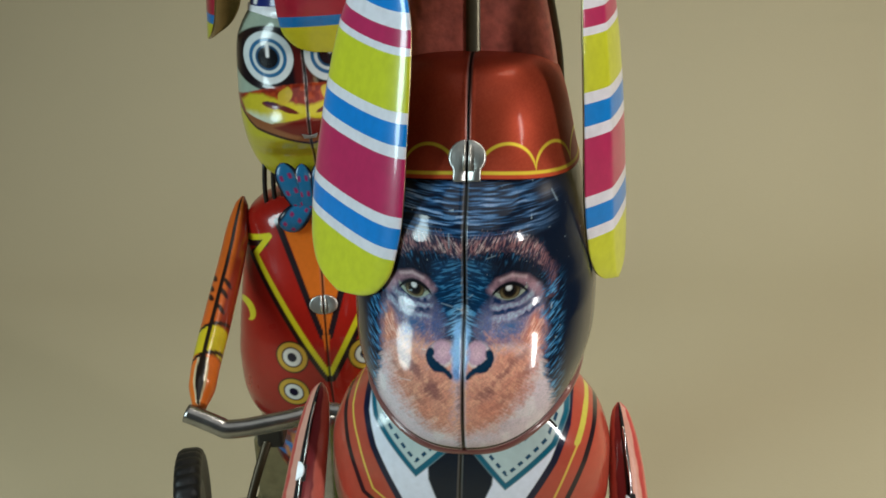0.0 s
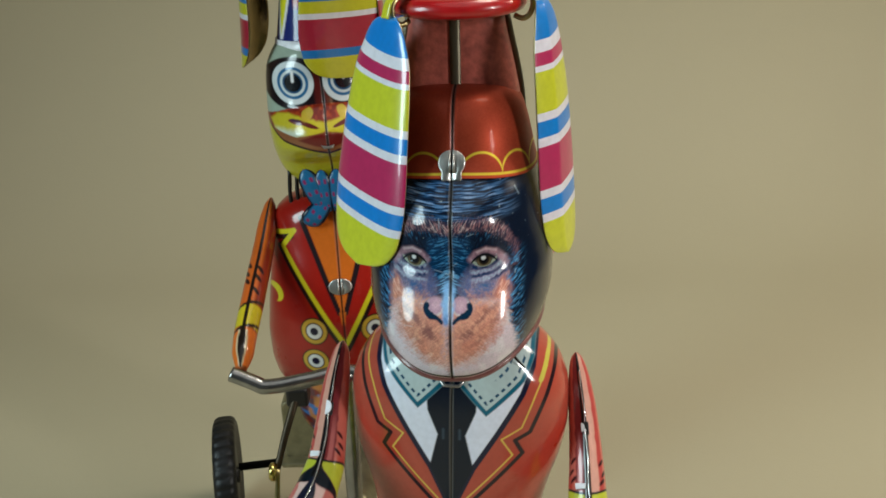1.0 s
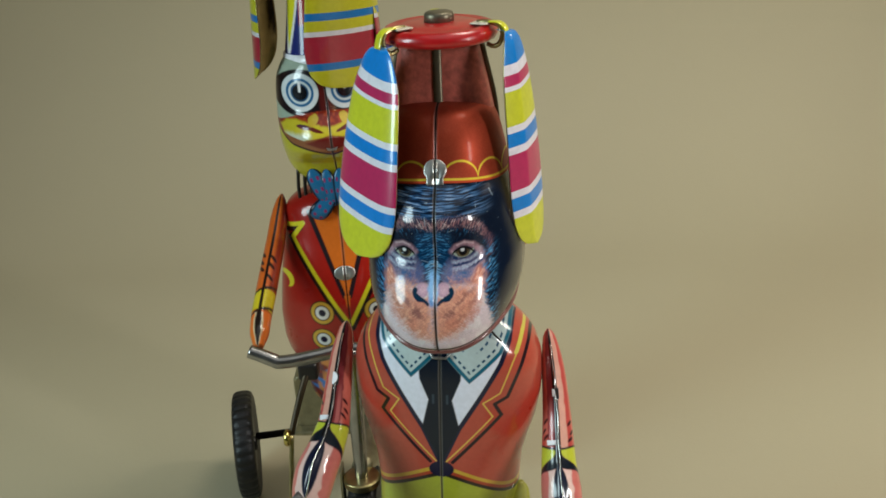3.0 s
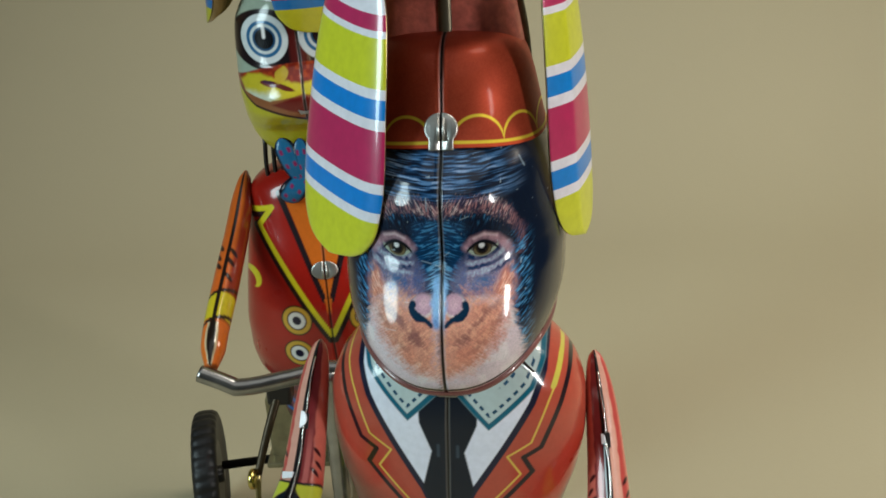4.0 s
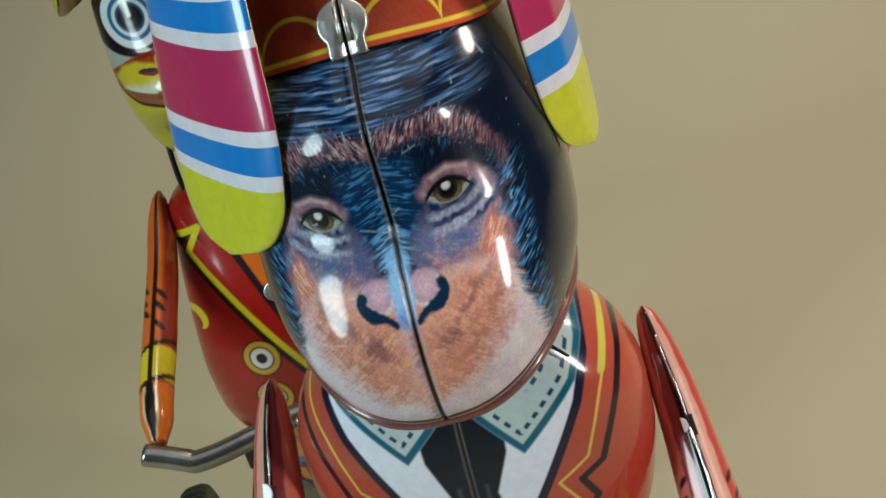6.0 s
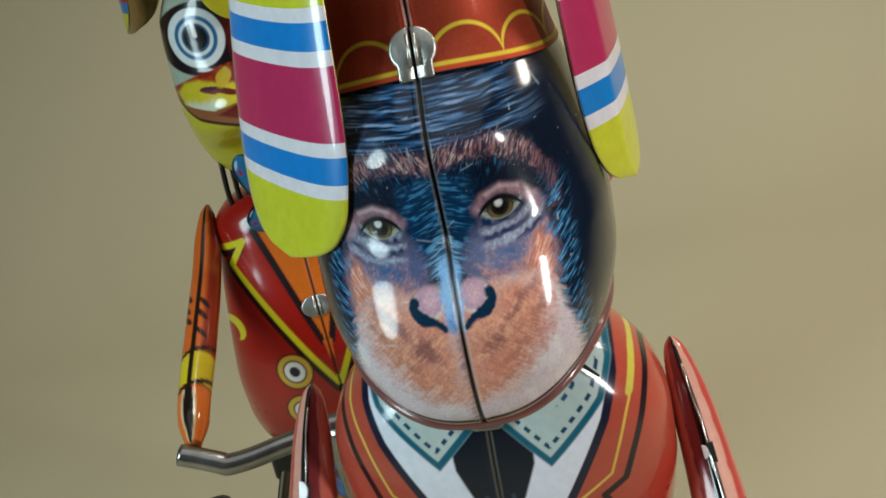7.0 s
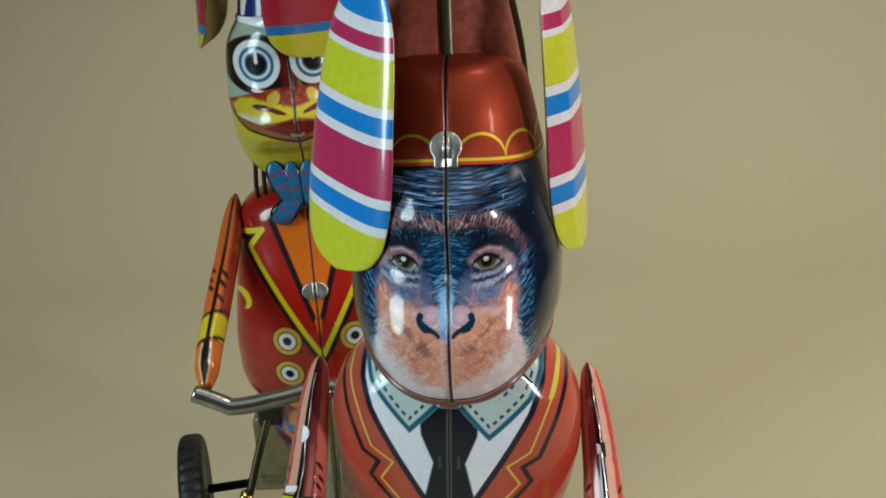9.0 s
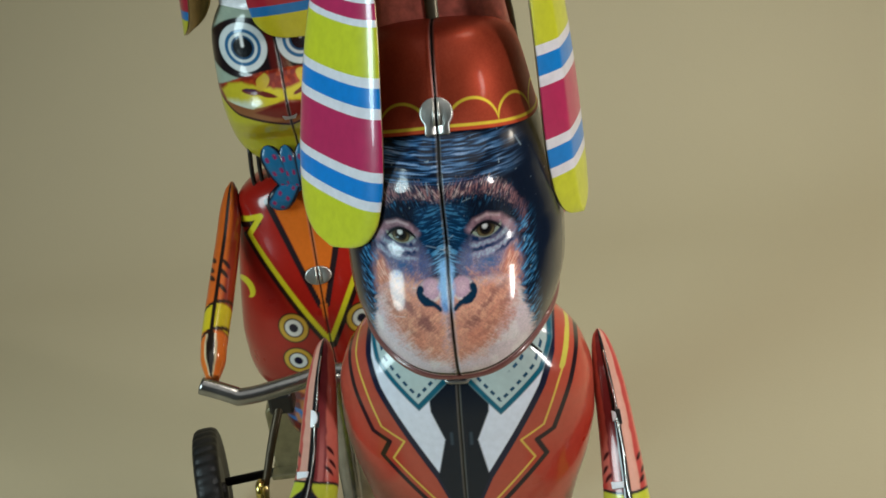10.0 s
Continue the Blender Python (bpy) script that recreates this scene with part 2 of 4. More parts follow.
def sweep(name, mats, pts, rad, n=60, m=24, side=(1, 0, 0), paint=None, straight=False, squash=1.0, keel=0.0):
    """A tube along a path; rad(t) its half width, squash its depth; paint(t, angle)."""
    P, t = smooth_path(pts, n) if not straight else (np.array(pts, float), np.linspace(0, 1, len(pts)))
    n = len(P)
    T = np.gradient(P, axis=0)
    T /= np.linalg.norm(T, axis=1)[:, None]
    S = np.array(side, float) - (T @ np.array(side, float))[:, None] * T
    S /= np.linalg.norm(S, axis=1)[:, None]
    U = np.cross(S, T)
    ang = np.linspace(0, 2 * np.pi, m, endpoint=False)
    r = np.array([rad(k) for k in t]) if callable(rad) else np.full(n, float(rad))
    ridge = 1 + keel * np.exp(-(np.angle(np.exp(1j * (ang + math.pi / 2))) / 0.2) ** 2)
    V = P[:, None] + (r[:, None] * ridge)[:, :, None] * (np.cos(ang)[None, :, None] * S[:, None] + squash * np.sin(ang)[None, :, None] * U[:, None])
    col = None
    if paint:
        TT, AA = np.meshgrid(t, ang, indexing="ij")
        col = paint(TT, AA).reshape(-1, 3)
        col = np.vstack([col, col[:1], col[-1:]])
    V = np.vstack([V.reshape(-1, 3), P[:1], P[-1:]])
    j = np.arange(m)
    tri = np.concatenate([np.stack([np.full(m, n * m), (j + 1) % m, j], -1),
                          np.stack([np.full(m, n * m + 1), (n - 1) * m + j, (n - 1) * m + (j + 1) % m], -1)])
    return build(name, V, grid_quads(n, m, True), mats, col, tris=tri)


def lathe(name, mats, prof, centre, axis="z", m=48, ripple=None):
    """Turn a profile of (radius, height) round an axis. ripple(angle, radius, height) adds to the radius."""
    prof = np.array(prof, float)
    ang = np.linspace(0, 2 * np.pi, m, endpoint=False)
    R = np.repeat(prof[:, :1], m, 1)
    H = np.repeat(prof[:, 1:], m, 1)
    A = np.repeat(ang[None], len(prof), 0)
    if ripple:
        R = R + ripple(A, R, H)
    V = np.stack([R * np.cos(A), R * np.sin(A), H], -1)
    if axis == "x":
        V = V[..., [2, 0, 1]]
    elif axis == "y":
        V = V[..., [1, 2, 0]]
    V = V.reshape(-1, 3) + np.array(centre, float)
    return build(name, V, grid_quads(len(prof), m, True), mats)


def slab(name, mats, outline, thick, m, bevel=0.15):
    """A flat plate cut to an outline (x, y), placed by the matrix m (its own units are millimetres)."""
    bm = bmesh.new()
    face = bm.faces.new([bm.verts.new((x, y, 0)) for x, y in outline])
    up = bmesh.ops.extrude_face_region(bm, geom=[face])
    bmesh.ops.translate(bm, verts=[v for v in up["geom"] if isinstance(v, bmesh.types.BMVert)], vec=(0, 0, thick))
    bmesh.ops.recalc_face_normals(bm, faces=bm.faces[:])
    if bevel:
        bmesh.ops.bevel(bm, geom=bm.edges[:], offset=bevel, segments=2, affect="EDGES", profile=0.5)
    bmesh.ops.transform(bm, matrix=Matrix.Diagonal((0.001, 0.001, 0.001, 1)) @ m, verts=bm.verts[:])
    me = bpy.data.meshes.new(name)
    bm.to_mesh(me)
    bm.free()
    me.materials.append(mats)
    return me


# ---- the setting ----
def paper_material():
    m, nodes, links, p = material("beige_paper")
    tc = nodes.new("ShaderNodeTexCoord")
    big, fine = nodes.new("ShaderNodeTexNoise"), nodes.new("ShaderNodeTexNoise")
    big.inputs["Scale"].default_value, big.inputs["Detail"].default_value = 6.0, 3.0
    fine.inputs["Scale"].default_value, fine.inputs["Detail"].default_value = 900.0, 4.0
    ramp = nodes.new("ShaderNodeValToRGB")
    c = lin(*PAPER)
    ramp.color_ramp.elements[0].color = (*(c * 0.95), 1)
    ramp.color_ramp.elements[1].color = (*(c * 1.05), 1)
    links.new(tc.outputs["Object"], big.inputs["Vector"])
    links.new(tc.outputs["Object"], fine.inputs["Vector"])
    links.new(big.outputs["Fac"], ramp.inputs["Fac"])
    links.new(ramp.outputs["Color"], p.inputs["Base Color"])
    bu = nodes.new("ShaderNodeBump")
    bu.inputs["Strength"].default_value, bu.inputs["Distance"].default_value = 0.15, 0.0003
    links.new(fine.outputs["Fac"], bu.inputs["Height"])
    links.new(bu.outputs["Normal"], p.inputs["Normal"])
    p.inputs["Roughness"].default_value = 0.75
    return m


PAPER = (170, 162, 135)


def setting():
    # paper sweep: floor, bend and rise in one sheet
    ys = list(np.linspace(-600, 300, 10))
    prof = [(y, 5.6) for y in ys]
    r = 150.0
    prof += [(300 + r * math.sin(q), 5.6 + r - r * math.cos(q)) for q in np.linspace(0.1, math.pi / 2, 16)]
    prof += [(300 + r, z) for z in (250, 450, 700, 950)]
    xs = np.linspace(-800, 800, 17)
    V = np.array([[x, y, z] for y, z in prof for x in xs])
    n = len(V)
    V2 = V.copy()
    V2[:, 2] -= 0.6
    V2[:, 1] += 0.6
    Q = grid_quads(len(prof), len(xs))
    ob = new("ground", build("ground", np.vstack([V, V2]), np.vstack([Q[:, ::-1], Q + n]), paper_material()))
    tagged(ob, "plain beige paper sweep that bends up into a backdrop", "backdrop", "", "structure")
    wall = plain("room_paint", (112, 108, 102), 0.8, 0, 0, 20.0, 0.05, 0.03)

    def slabbox(name, x0, y0, z0, x1, y1, z1, label):
        bm = bmesh.new()
        bmesh.ops.create_cube(bm, size=1)
        for v in bm.verts:
            v.co = ((x0 + x1) / 2 + v.co.x * (x1 - x0), (y0 + y1) / 2 + v.co.y * (y1 - y0), (z0 + z1) / 2 + v.co.z * (z1 - z0))
        me = bpy.data.meshes.new(name)
        bm.to_mesh(me)
        bm.free()
        me.materials.append(wall)
        tagged(new(name, me), label, "wall", "", "structure")

    slabbox("wall_north", -1.6, 1.6, -0.8, 1.6, 1.7, 2.1, "plain pale room wall behind the backdrop")
    slabbox("wall_south", -1.6, -1.7, -0.8, 1.6, -1.6, 2.1, "plain pale room wall behind the camera")
    slabbox("wall_east", 1.6, -1.7, -0.8, 1.7, 1.7, 2.1, "plain pale room wall")
    slabbox("wall_west", -1.7, -1.7, -0.8, -1.6, 1.7, 2.1, "plain pale room wall")
    slabbox("ceiling", -1.7, -1.7, 2.1, 1.7, 1.7, 2.2, "plain pale ceiling of the room")
    slabbox("floor", -1.7, -1.7, -0.9, 1.7, 1.7, -0.8, "plain pale floor of the room")
    slabbox("table", -0.85, -0.65, -0.06, 0.85, 0.5, 0.0015, "plain pale table top under the paper")


setting()


# ---- shared toy parts ----
def striped_blade(parent, centre, az, z_top, r_top, r_tip, length, half, mats, slant=0.0, lean=None, rc=30.0, curl=0.22, bow=0.0, fold=(0.0, 0.0)):
    """A hanging propeller blade: a pressed sheet, convex outward, printed outside and bare brass within."""
    n, m = 110, 41
    s, u = np.meshgrid(np.linspace(0, 1, n), np.linspace(-1, 1, m), indexing="ij")
    wid = half * curve([0, 0.025, 0.06, 0.1, 0.2, 0.45, 0.72, 0.86, 0.94, 0.98, 1.0], [0.14, 0.17, 0.36, 0.55, 0.76, 0.92, 1.0, 0.94, 0.77, 0.5, 0.04], s)
    rad = curve([0, 0.04, 0.12, 1.0], [r_top - 2.5, r_top, r_top + 1.6, r_tip], s)
    hgt = z_top + curve([0, 0.04, 0.12, 1.0], [0.6, 0.3, -0.1 * length, -length], s)
    # across: nearly flat in the middle, curled at the rims
    bend = u * wid / rc + curl * u**5 + fold[1] * 0.5 * (np.tanh((u - fold[0]) / 0.07) + math.tanh(fold[0] / 0.07))
    step = wid * 2 / (m - 1)
    tan = np.cumsum(np.cos(bend), 1) * step
    drop = np.cumsum(np.sin(bend), 1) * step
    tan, drop = tan - tan[:, m // 2, None], drop - drop[:, m // 2, None]

    def place(gap):
        rr, q = rad - drop - gap * np.cos(bend), math.radians(az)
        t = tan - gap * np.sin(bend)
        return np.stack([centre[0] + rr * math.sin(q) + t * math.cos(q), centre[1] - rr * math.cos(q) + t * math.sin(q), hgt], -1).reshape(-1, 3)

    q = grid_quads(n, m)
    rim = np.r_[np.arange(n) * m, (n - 1) * m + np.arange(1, m), (np.arange(n - 1)[::-1]) * m + m - 1]
    k = n * m
    edge = np.stack([rim[:-1], rim[1:], rim[1:] + k, rim[:-1] + k], -1)
    V = np.vstack([place(0.0), place(0.35)])
    band = (s + slant * u * wid / half + abs(bow) * (0.5 + 0.5 * math.copysign(1, bow) * u) ** 2).ravel()
    me = build("blade", V, np.vstack([q, q[:, ::-1] + k, edge]), mats, mat_index=np.r_[np.zeros(len(q)), np.ones(len(q) + len(edge))],
               floats=np.r_[band, band])
    if lean is not None:
        me.transform(lean)
    return part("blade", me, parent, "tin blade printed in blue, white, pink and yellow bands")


TREADS = 34


def wheel(parent, name, x, y, z, radius, width):
    """Black moulded wheel with cross ribs, a hub and a dished face."""
    hw = width / 2
    prof = [(radius * 0.52, -hw * 0.7), (radius * 0.8, -hw * 0.85), (radius * 0.9, -hw), (radius * 0.965, -hw * 0.86), (radius, -hw * 0.55),
            (radius * 1.005, -hw * 0.2), (radius * 1.005, hw * 0.2), (radius, hw * 0.55), (radius * 0.965, hw * 0.86), (radius * 0.9, hw),
            (radius * 0.8, hw * 0.85), (radius * 0.52, hw * 0.7)]

    def ribs(a, r, h):
        cut = (0.5 + 0.5 * np.cos(a * TREADS + np.sign(h) * 0.5)) ** 3
        return -0.022 * radius * cut * ease(0.85 * radius, 0.97 * radius, r)

    tyre = part(name, lathe("tyre", RUBBER, prof, (x, y, z), "x", 204, ribs), parent, "black ribbed rubber wheel")
    part("rim", lathe("rim", BLACK, [(0.5, -hw * 0.5), (radius * 0.3, -hw * 0.45), (radius * 0.53, -hw * 0.72), (radius * 0.53, hw * 0.72),
                                     (radius * 0.3, hw * 0.45), (0.5, hw * 0.5)], (x, y, z), "x", 48), tyre)
    part("hub", lathe("hub", BLACK, [(0.05, -hw * 1.05), (2.2, -hw * 1.05), (2.6, -hw * 0.9), (2.6, hw * 0.9), (2.2, hw * 1.05), (0.05, hw * 1.05)],
                      (x, y, z), "x", 24), tyre)
    return tyre


def clip(name, at, r, m, foot=True):
    """A bent tin tab that holds the two halves: a creased disc, slit down its middle, that runs out into a square foot."""
    bm = bmesh.new()
    for side in (-1, 1):
        out = [(side * 0.16, r)] + [(side * (0.16 + r * 1.02 * math.sin(q)), r * math.cos(q)) for q in np.linspace(0.22, math.pi * 0.74, 11)]
        out += [(side * r * 0.8, -r * 0.88), (side * r * 0.82, -r * 1.36), (side * r * 0.72, -r * 1.44), (side * 0.16, -r * 1.46)] if foot else \
            [(side * (0.16 + r * 1.02 * math.sin(q)), r * math.cos(q)) for q in np.linspace(math.pi * 0.8, math.pi - 0.22, 4)] + [(side * 0.16, -r)]
        rings = []
        for sc, up in ((1.0, -0.3), (1.0, 0.2), (0.94, 0.34), (0.86, 0.38)):
            rings.append([bm.verts.new((side * 0.16 + (x - side * 0.16) * sc, y * (0.5 + 0.5 * sc), up - 0.16 * (x / r) ** 2 - 0.05 * (y / r) ** 2)) for x, y in out])
        for a, b in zip(rings[:-1], rings[1:]):
            for k in range(len(out) - 1):
                bm.faces.new((a[k], a[k + 1], b[k + 1], b[k]))
            bm.faces.new((a[-1], a[0], b[0], b[-1]))
        bm.faces.new(rings[-1])
        # a raised lip along the slit
        lip = bmesh.ops.create_cube(bm, size=1)["verts"]
        for v in lip:
            v.co = (side * 0.36 + v.co.x * 0.3, -0.1 * r + v.co.y * 1.5 * r, 0.36 + v.co.z * (0.5 - 0.2 * abs(v.co.x)))
    bmesh.ops.recalc_face_normals(bm, faces=bm.faces[:])
    for f in bm.faces:
        f.smooth = True
    bmesh.ops.transform(bm, matrix=Matrix.Diagonal((0.001, 0.001, 0.001, 1)) @ Matrix.Translation(at) @ m, verts=bm.verts[:])
    me = bpy.data.meshes.new(name)
    bm.to_mesh(me)
    bm.free()
    me.materials.append(TIN)
    return me


# ---- toy one: figure in a red jacket under a propeller hat ----
HEAD_Z = [127.8, 128.2, 129.0, 131.0, 134.0, 138.0, 143.0, 147.0, 150.0, 154.0, 157.0, 160.0, 164.0, 168.0, 171.0, 172.9, 173.9, 174.3]
HEAD_W = [10.2, 11.4, 12.8, 14.5, 16.0, 17.0, 17.15, 16.8, 16.2, 15.4, 14.7, 13.7, 12.9, 12.0, 10.9, 9.4, 6.6, 2.0]
HEAD_F = [27.6, 28.8, 30.0, 31.0, 31.4, 30.8, 28.2, 25.2, 24.75, 24.5, 22.8, 19.8, 16.7, 15.0, 13.2, 11.2, 8.2, 3.0]
HEAD_B = [6.0, 8.0, 10.0, 12.5, 15.0, 16.5, 17.5, 17.5, 17.0, 16.2, 15.4, 14.6, 13.6, 12.2, 10.4, 8.6, 6.0, 2.0]


def head_power(z):
    """The cross-section: square at the jaw, round at the forehead."""
    return 2.45 - 0.32 * ease(142.0, 157.0, z)


def streak(x, z, dx, dz, length, width, seed):
    """Hair strokes along a direction, 0..1."""
    n = np.hypot(dx, dz)
    along, across = (x * dx + z * dz) / n, (x * dz - z * dx) / n
    return vn(along / length, across / width, seed) * 0.62 + vn(along / length * 1.9 + 7, across / width * 1.9, seed + 1) * 0.38


def face_ink(x, y, z, a):
    # the print lies a little beside the seam
    x = x + 0.4
    ax, sg = np.abs(x), np.sign(x)
    front = np.cos(a) > -0.1
    dark = (6, 14, 28)
    col = np.zeros(x.shape + (3,)) + lin(*dark)
    rag = vn(x * 2.4, z * 1.4, 3) - 0.5
    fine = vn(x * 5.0, z * 5.0, 4) - 0.5
    soft = vn(x * 0.7, z * 0.7, 31) - 0.5
    dots = vn(x * 8.5, z * 8.5, 7) - 0.5
    up = streak(ax, z, 0.35, 1.0, 1.0, 0.13, 8)
    lean = streak(ax, z, 0.75, 1.0, 0.8, 0.12, 18)
    flat = streak(ax, z, 1.0, -0.35, 1.0, 0.17, 28)
    # forehead: fine furrows
    fold = vn(x * 0.3, z * 4.6 + 0.9 * np.sin(x * 0.4) + 1.6 * soft, 5) * 0.45 + vn(x * 0.6, z * 8.2 + 1.2 * soft, 6) * 0.55
    near = ease(12.5, 6.5, ax) * ease(154.4, 155.6, z) * ease(161.6, 160.2, z)
    col = lay(col, near * 0.8 * ease(0.36, 0.6, fold), (34, 64, 96))
    col = lay(col, near * 0.65 * ease(0.52, 0.76, fold), (84, 108, 138))
    col = lay(col, near * 0.35 * ease(0.6, 0.76, fold) * ease(0.1, -0.15, soft), (150, 148, 166))
    # dark hollow over the eye with blue hair
    hol = ease(10.8, 9.2, ax) * ease(148.8, 150.0, z) * ease(154.2, 152.4, z)
    col = lay(col, hol * 0.8 * ease(0.5, 0.72, up) * (0.15 + 0.75 * ease(151.2, 152.8, z)), (18, 56, 86))
    col = lay(col, hol * 0.4 * ease(0.66, 0.8, up) * ease(151.2, 152.6, z), (74, 122, 152))
    # brow
    brow = way_off(ax, z, [(0, 153.7), (3, 154.4), (6, 154.3), (9.2, 152.6), (11.1, 149.6), (11.1, 147.0)])
    half = 1.1 - 0.4 * ease(7.5, 11.0, ax)
    bm_ = (0.7 + 0.3 * ease(10.8, 8.8, ax)) * ease(1.25, 0.35, brow / half + 1.3 * (up - 0.5) + 0.5 * fine)
    col = lay(col, bm_ * 0.6, (84, 54, 64))
    col = lay(col, bm_ * 0.9 * ease(0.42, 0.62, up) * (1 - 0.5 * ease(9.5, 11, ax)), (142, 90, 88))
    col = lay(col, bm_ * 0.6 * ease(0.58, 0.74, lean) * ease(10.5, 8.5, ax), (206, 166, 156))
    col = lay(col, bm_ * 0.75 * ease(0.52, 0.34, up), (22, 26, 44))
    # bridge of the nose
    brid = ease(3.9, 2.1, ax + 1.4 * (flat - 0.5) - 0.5 * ease(145.5, 148.0, z)) * ease(142.8, 144.2, z) * ease(153.4, 151.4, z)
    col = lay(col, brid * (0.3 + 0.5 * ease(0.4, 0.65, flat)), (14, 58, 92))
    col = lay(col, brid * 0.6 * ease(0.57, 0.74, flat), (62, 114, 144))
    # pale blue ink beside the seam, with the seam's sheen put into it
    col = lay(col, brid * 0.3 * ease(1.9, 0.7, ax) * ease(148.5, 145.5, z) * ease(0.35, 0.6, flat), (150, 186, 210))
    # mauve cheek beside the nose, broken by blue specks
    chk = area_of(ax + 0.6 * rag, z + 0.8 * rag, [(1.9, 141.5), (2.3, 144.5), (2.9, 145.8), (3.6, 146.6), (5.0, 147.0), (7.6, 147.0), (9.6, 146.4), (10.2, 144.6), (10.0, 141.0), (6, 140)], 1.1)
    col = lay(col, chk * (0.85 + 0.5 * fine), (112, 86, 104))
    col = lay(col, chk * 0.5 * ease(0.05, 0.28, dots), (58, 76, 116))
    col = lay(col, chk * 0.4 * ease(0.08, 0.3, -dots), (160, 142, 152))
    col = lay(col, chk * 0.75 * ease(1.3, 0.4, np.hypot((ax - 5.6 - 0.5 * (z - 144.2)) / 1.5, (z - 144.2) / 1.5) + soft) * (0.55 + 0.6 * ease(0.35, 0.65, flat)), (30, 68, 104))
    col = lay(col, chk * 0.8 * ease(1.3, 0.5, np.hypot((ax - 4.3) / 0.9, (z - 142.3) / 0.8) + soft), (38, 78, 112))
    col = lay(col, chk * 0.7 * ease(1.2, 0.5, np.hypot((ax - 2.9) / 1.0, (z - 145.5) / 2.2) + 1.2 * soft), (44, 62, 96))
    # orange flank of the cheek
    flank = area_of(ax + 0.7 * rag, z + 0.6 * rag, [(7.3, 142.6), (8.2, 144.4), (9.2, 145.9), (9.9, 144.8), (10.0, 142.4), (9.4, 140.6)], 0.5)
    col = lay(col, flank * 0.95, (178, 100, 78))
    col = lay(col, flank * 0.5 * ease(0.5, 0.7, lean), (224, 166, 146))
    # muzzle: pale rim, warm inner field combed outwards
    comb = streak(ax, z, 1.0, -0.8, 1.2, 0.15, 13)
    outer = [(0, 142.6), (3, 141.2), (4.0, 142.6), (6, 142.6), (8.0, 142.3), (9.3, 141.6), (10.2, 139.6), (11.0, 136), (11.4, 133.0), (11.0, 130.0), (8.6, 127.6), (0, 126.5)]
    inner = [(0, 142.6), (3, 141.2), (4.0, 142.8), (6, 142.8), (7.8, 142.4), (9.4, 141.4), (9.0, 138.9), (7.8, 136.6), (6.0, 134.6), (3.7, 132.8), (0, 131.8)]
    muz = area_of(ax + 0.7 * (comb - 0.5), z + 0.5 * (comb - 0.5), outer, 0.45)
    mott = vn(x * 1.7, z * 1.7, 36) * 0.5 + vn(x * 3.6, z * 3.6, 37) * 0.5
    comb = 0.5 * comb + 0.5 * (0.5 + 1.3 * (mott - 0.5))
    warm = area_of(ax + 2.0 * (comb - 0.5) + 0.8 * soft, z - 2.0 * (comb - 0.5) + 0.8 * soft, inner, 1.3)
    col = lay(col, muz, (188, 158, 160))
    col = lay(col, muz * 0.4 * ease(0.0, 0.3, soft), (210, 190, 182))
    col = lay(col, muz * 0.3 * ease(0.1, 0.3, dots), (176, 136, 142))
    col = lay(col, warm * 0.9, (184, 106, 80))
    col = lay(col, warm * 0.45 * ease(0.5, 0.66, comb), (208, 142, 112))
    col = lay(col, warm * 0.3 * ease(0.48, 0.32, comb), (158, 92, 76))
    col = lay(col, warm * 0.55 * ease(1.0, 0.2, np.hypot((ax - 3.6) / 2.2, (z - 135.4) / 1.6) + soft), (186, 104, 82))
    for cx, cz, rx, rz, k in ((5.4, 139.7, 1.6, 0.6, 0.8), (3.3, 137.8, 1.1, 0.8, 0.85), (8.2, 139.6, 0.9, 0.5, 0.5), (6.8, 140.9, 1.3, 0.5, 0.5), (5.2, 136.4, 1.2, 0.4, 0.35)):
        d = np.hypot((ax - cx) / rx, (z - cz - 0.62 * (ax - cx)) / rz)
        col = lay(col, k * muz * ease(1.7, 0.4, d + 1.4 * (comb - 0.5) + 1.2 * soft), (124, 72, 66))
    # folds under the eye
    sock = np.hypot((ax - 6.0) / 3.1, (z - 148.5) / 1.75)
    under = ease(148.9, 148.2, z) * ease(3.2, 4.2, ax) * ease(10.2, 9.2, ax)
    bag = under * ease(2.25, 1.75, sock + 0.25 * rag)
    col = lay(col, bag * 0.6, (118, 104, 122))
    wav = 0.5 + 0.5 * np.sin((sock + 0.2 * rag + 0.3 * soft + 0.08 * (ax - 6)) * 9.5 - 0.3)
    col = lay(col, bag * np.clip(0.8 + 1.0 * rag + 0.6 * soft, 0, 1) * ease(0.45, 0.85, wav), (18, 34, 62))
    col = lay(col, bag * np.clip(0.45 + 0.9 * fine, 0, 1) * ease(0.45, 0.05, wav), (142, 146, 152))
    # eyes
    lid = line_of(ax, z, [(3.7, 148.6), (4.6, 149.5), (6.2, 149.95), (7.8, 149.4), (8.9, 148.3), (9.6, 147.4)], 1.05, 0.4)
    col = lay(col, lid * (0.65 + 0.5 * rag), (152, 104, 110))
    col = lay(col, 0.45 * line_of(ax, z, [(4.8, 149.75), (6.2, 150.2), (7.8, 149.7)], 0.4, 0.2), (202, 160, 156))
    top = 149.1 - 0.27 * (ax - 5.9) ** 2
    low = 147.35 + 0.22 * (ax - 5.85) ** 2
    eye = ease(-0.15, 0.1, top - z) * ease(-0.15, 0.1, z - low)
    col = lay(col, ease(-0.5, -0.2, top - z) * ease(-0.4, -0.15, z - low) * (0.35 + 0.65 * ease(147.9, 148.6, z)), (20, 20, 28))
    col = lay(col, eye, (82, 70, 64))
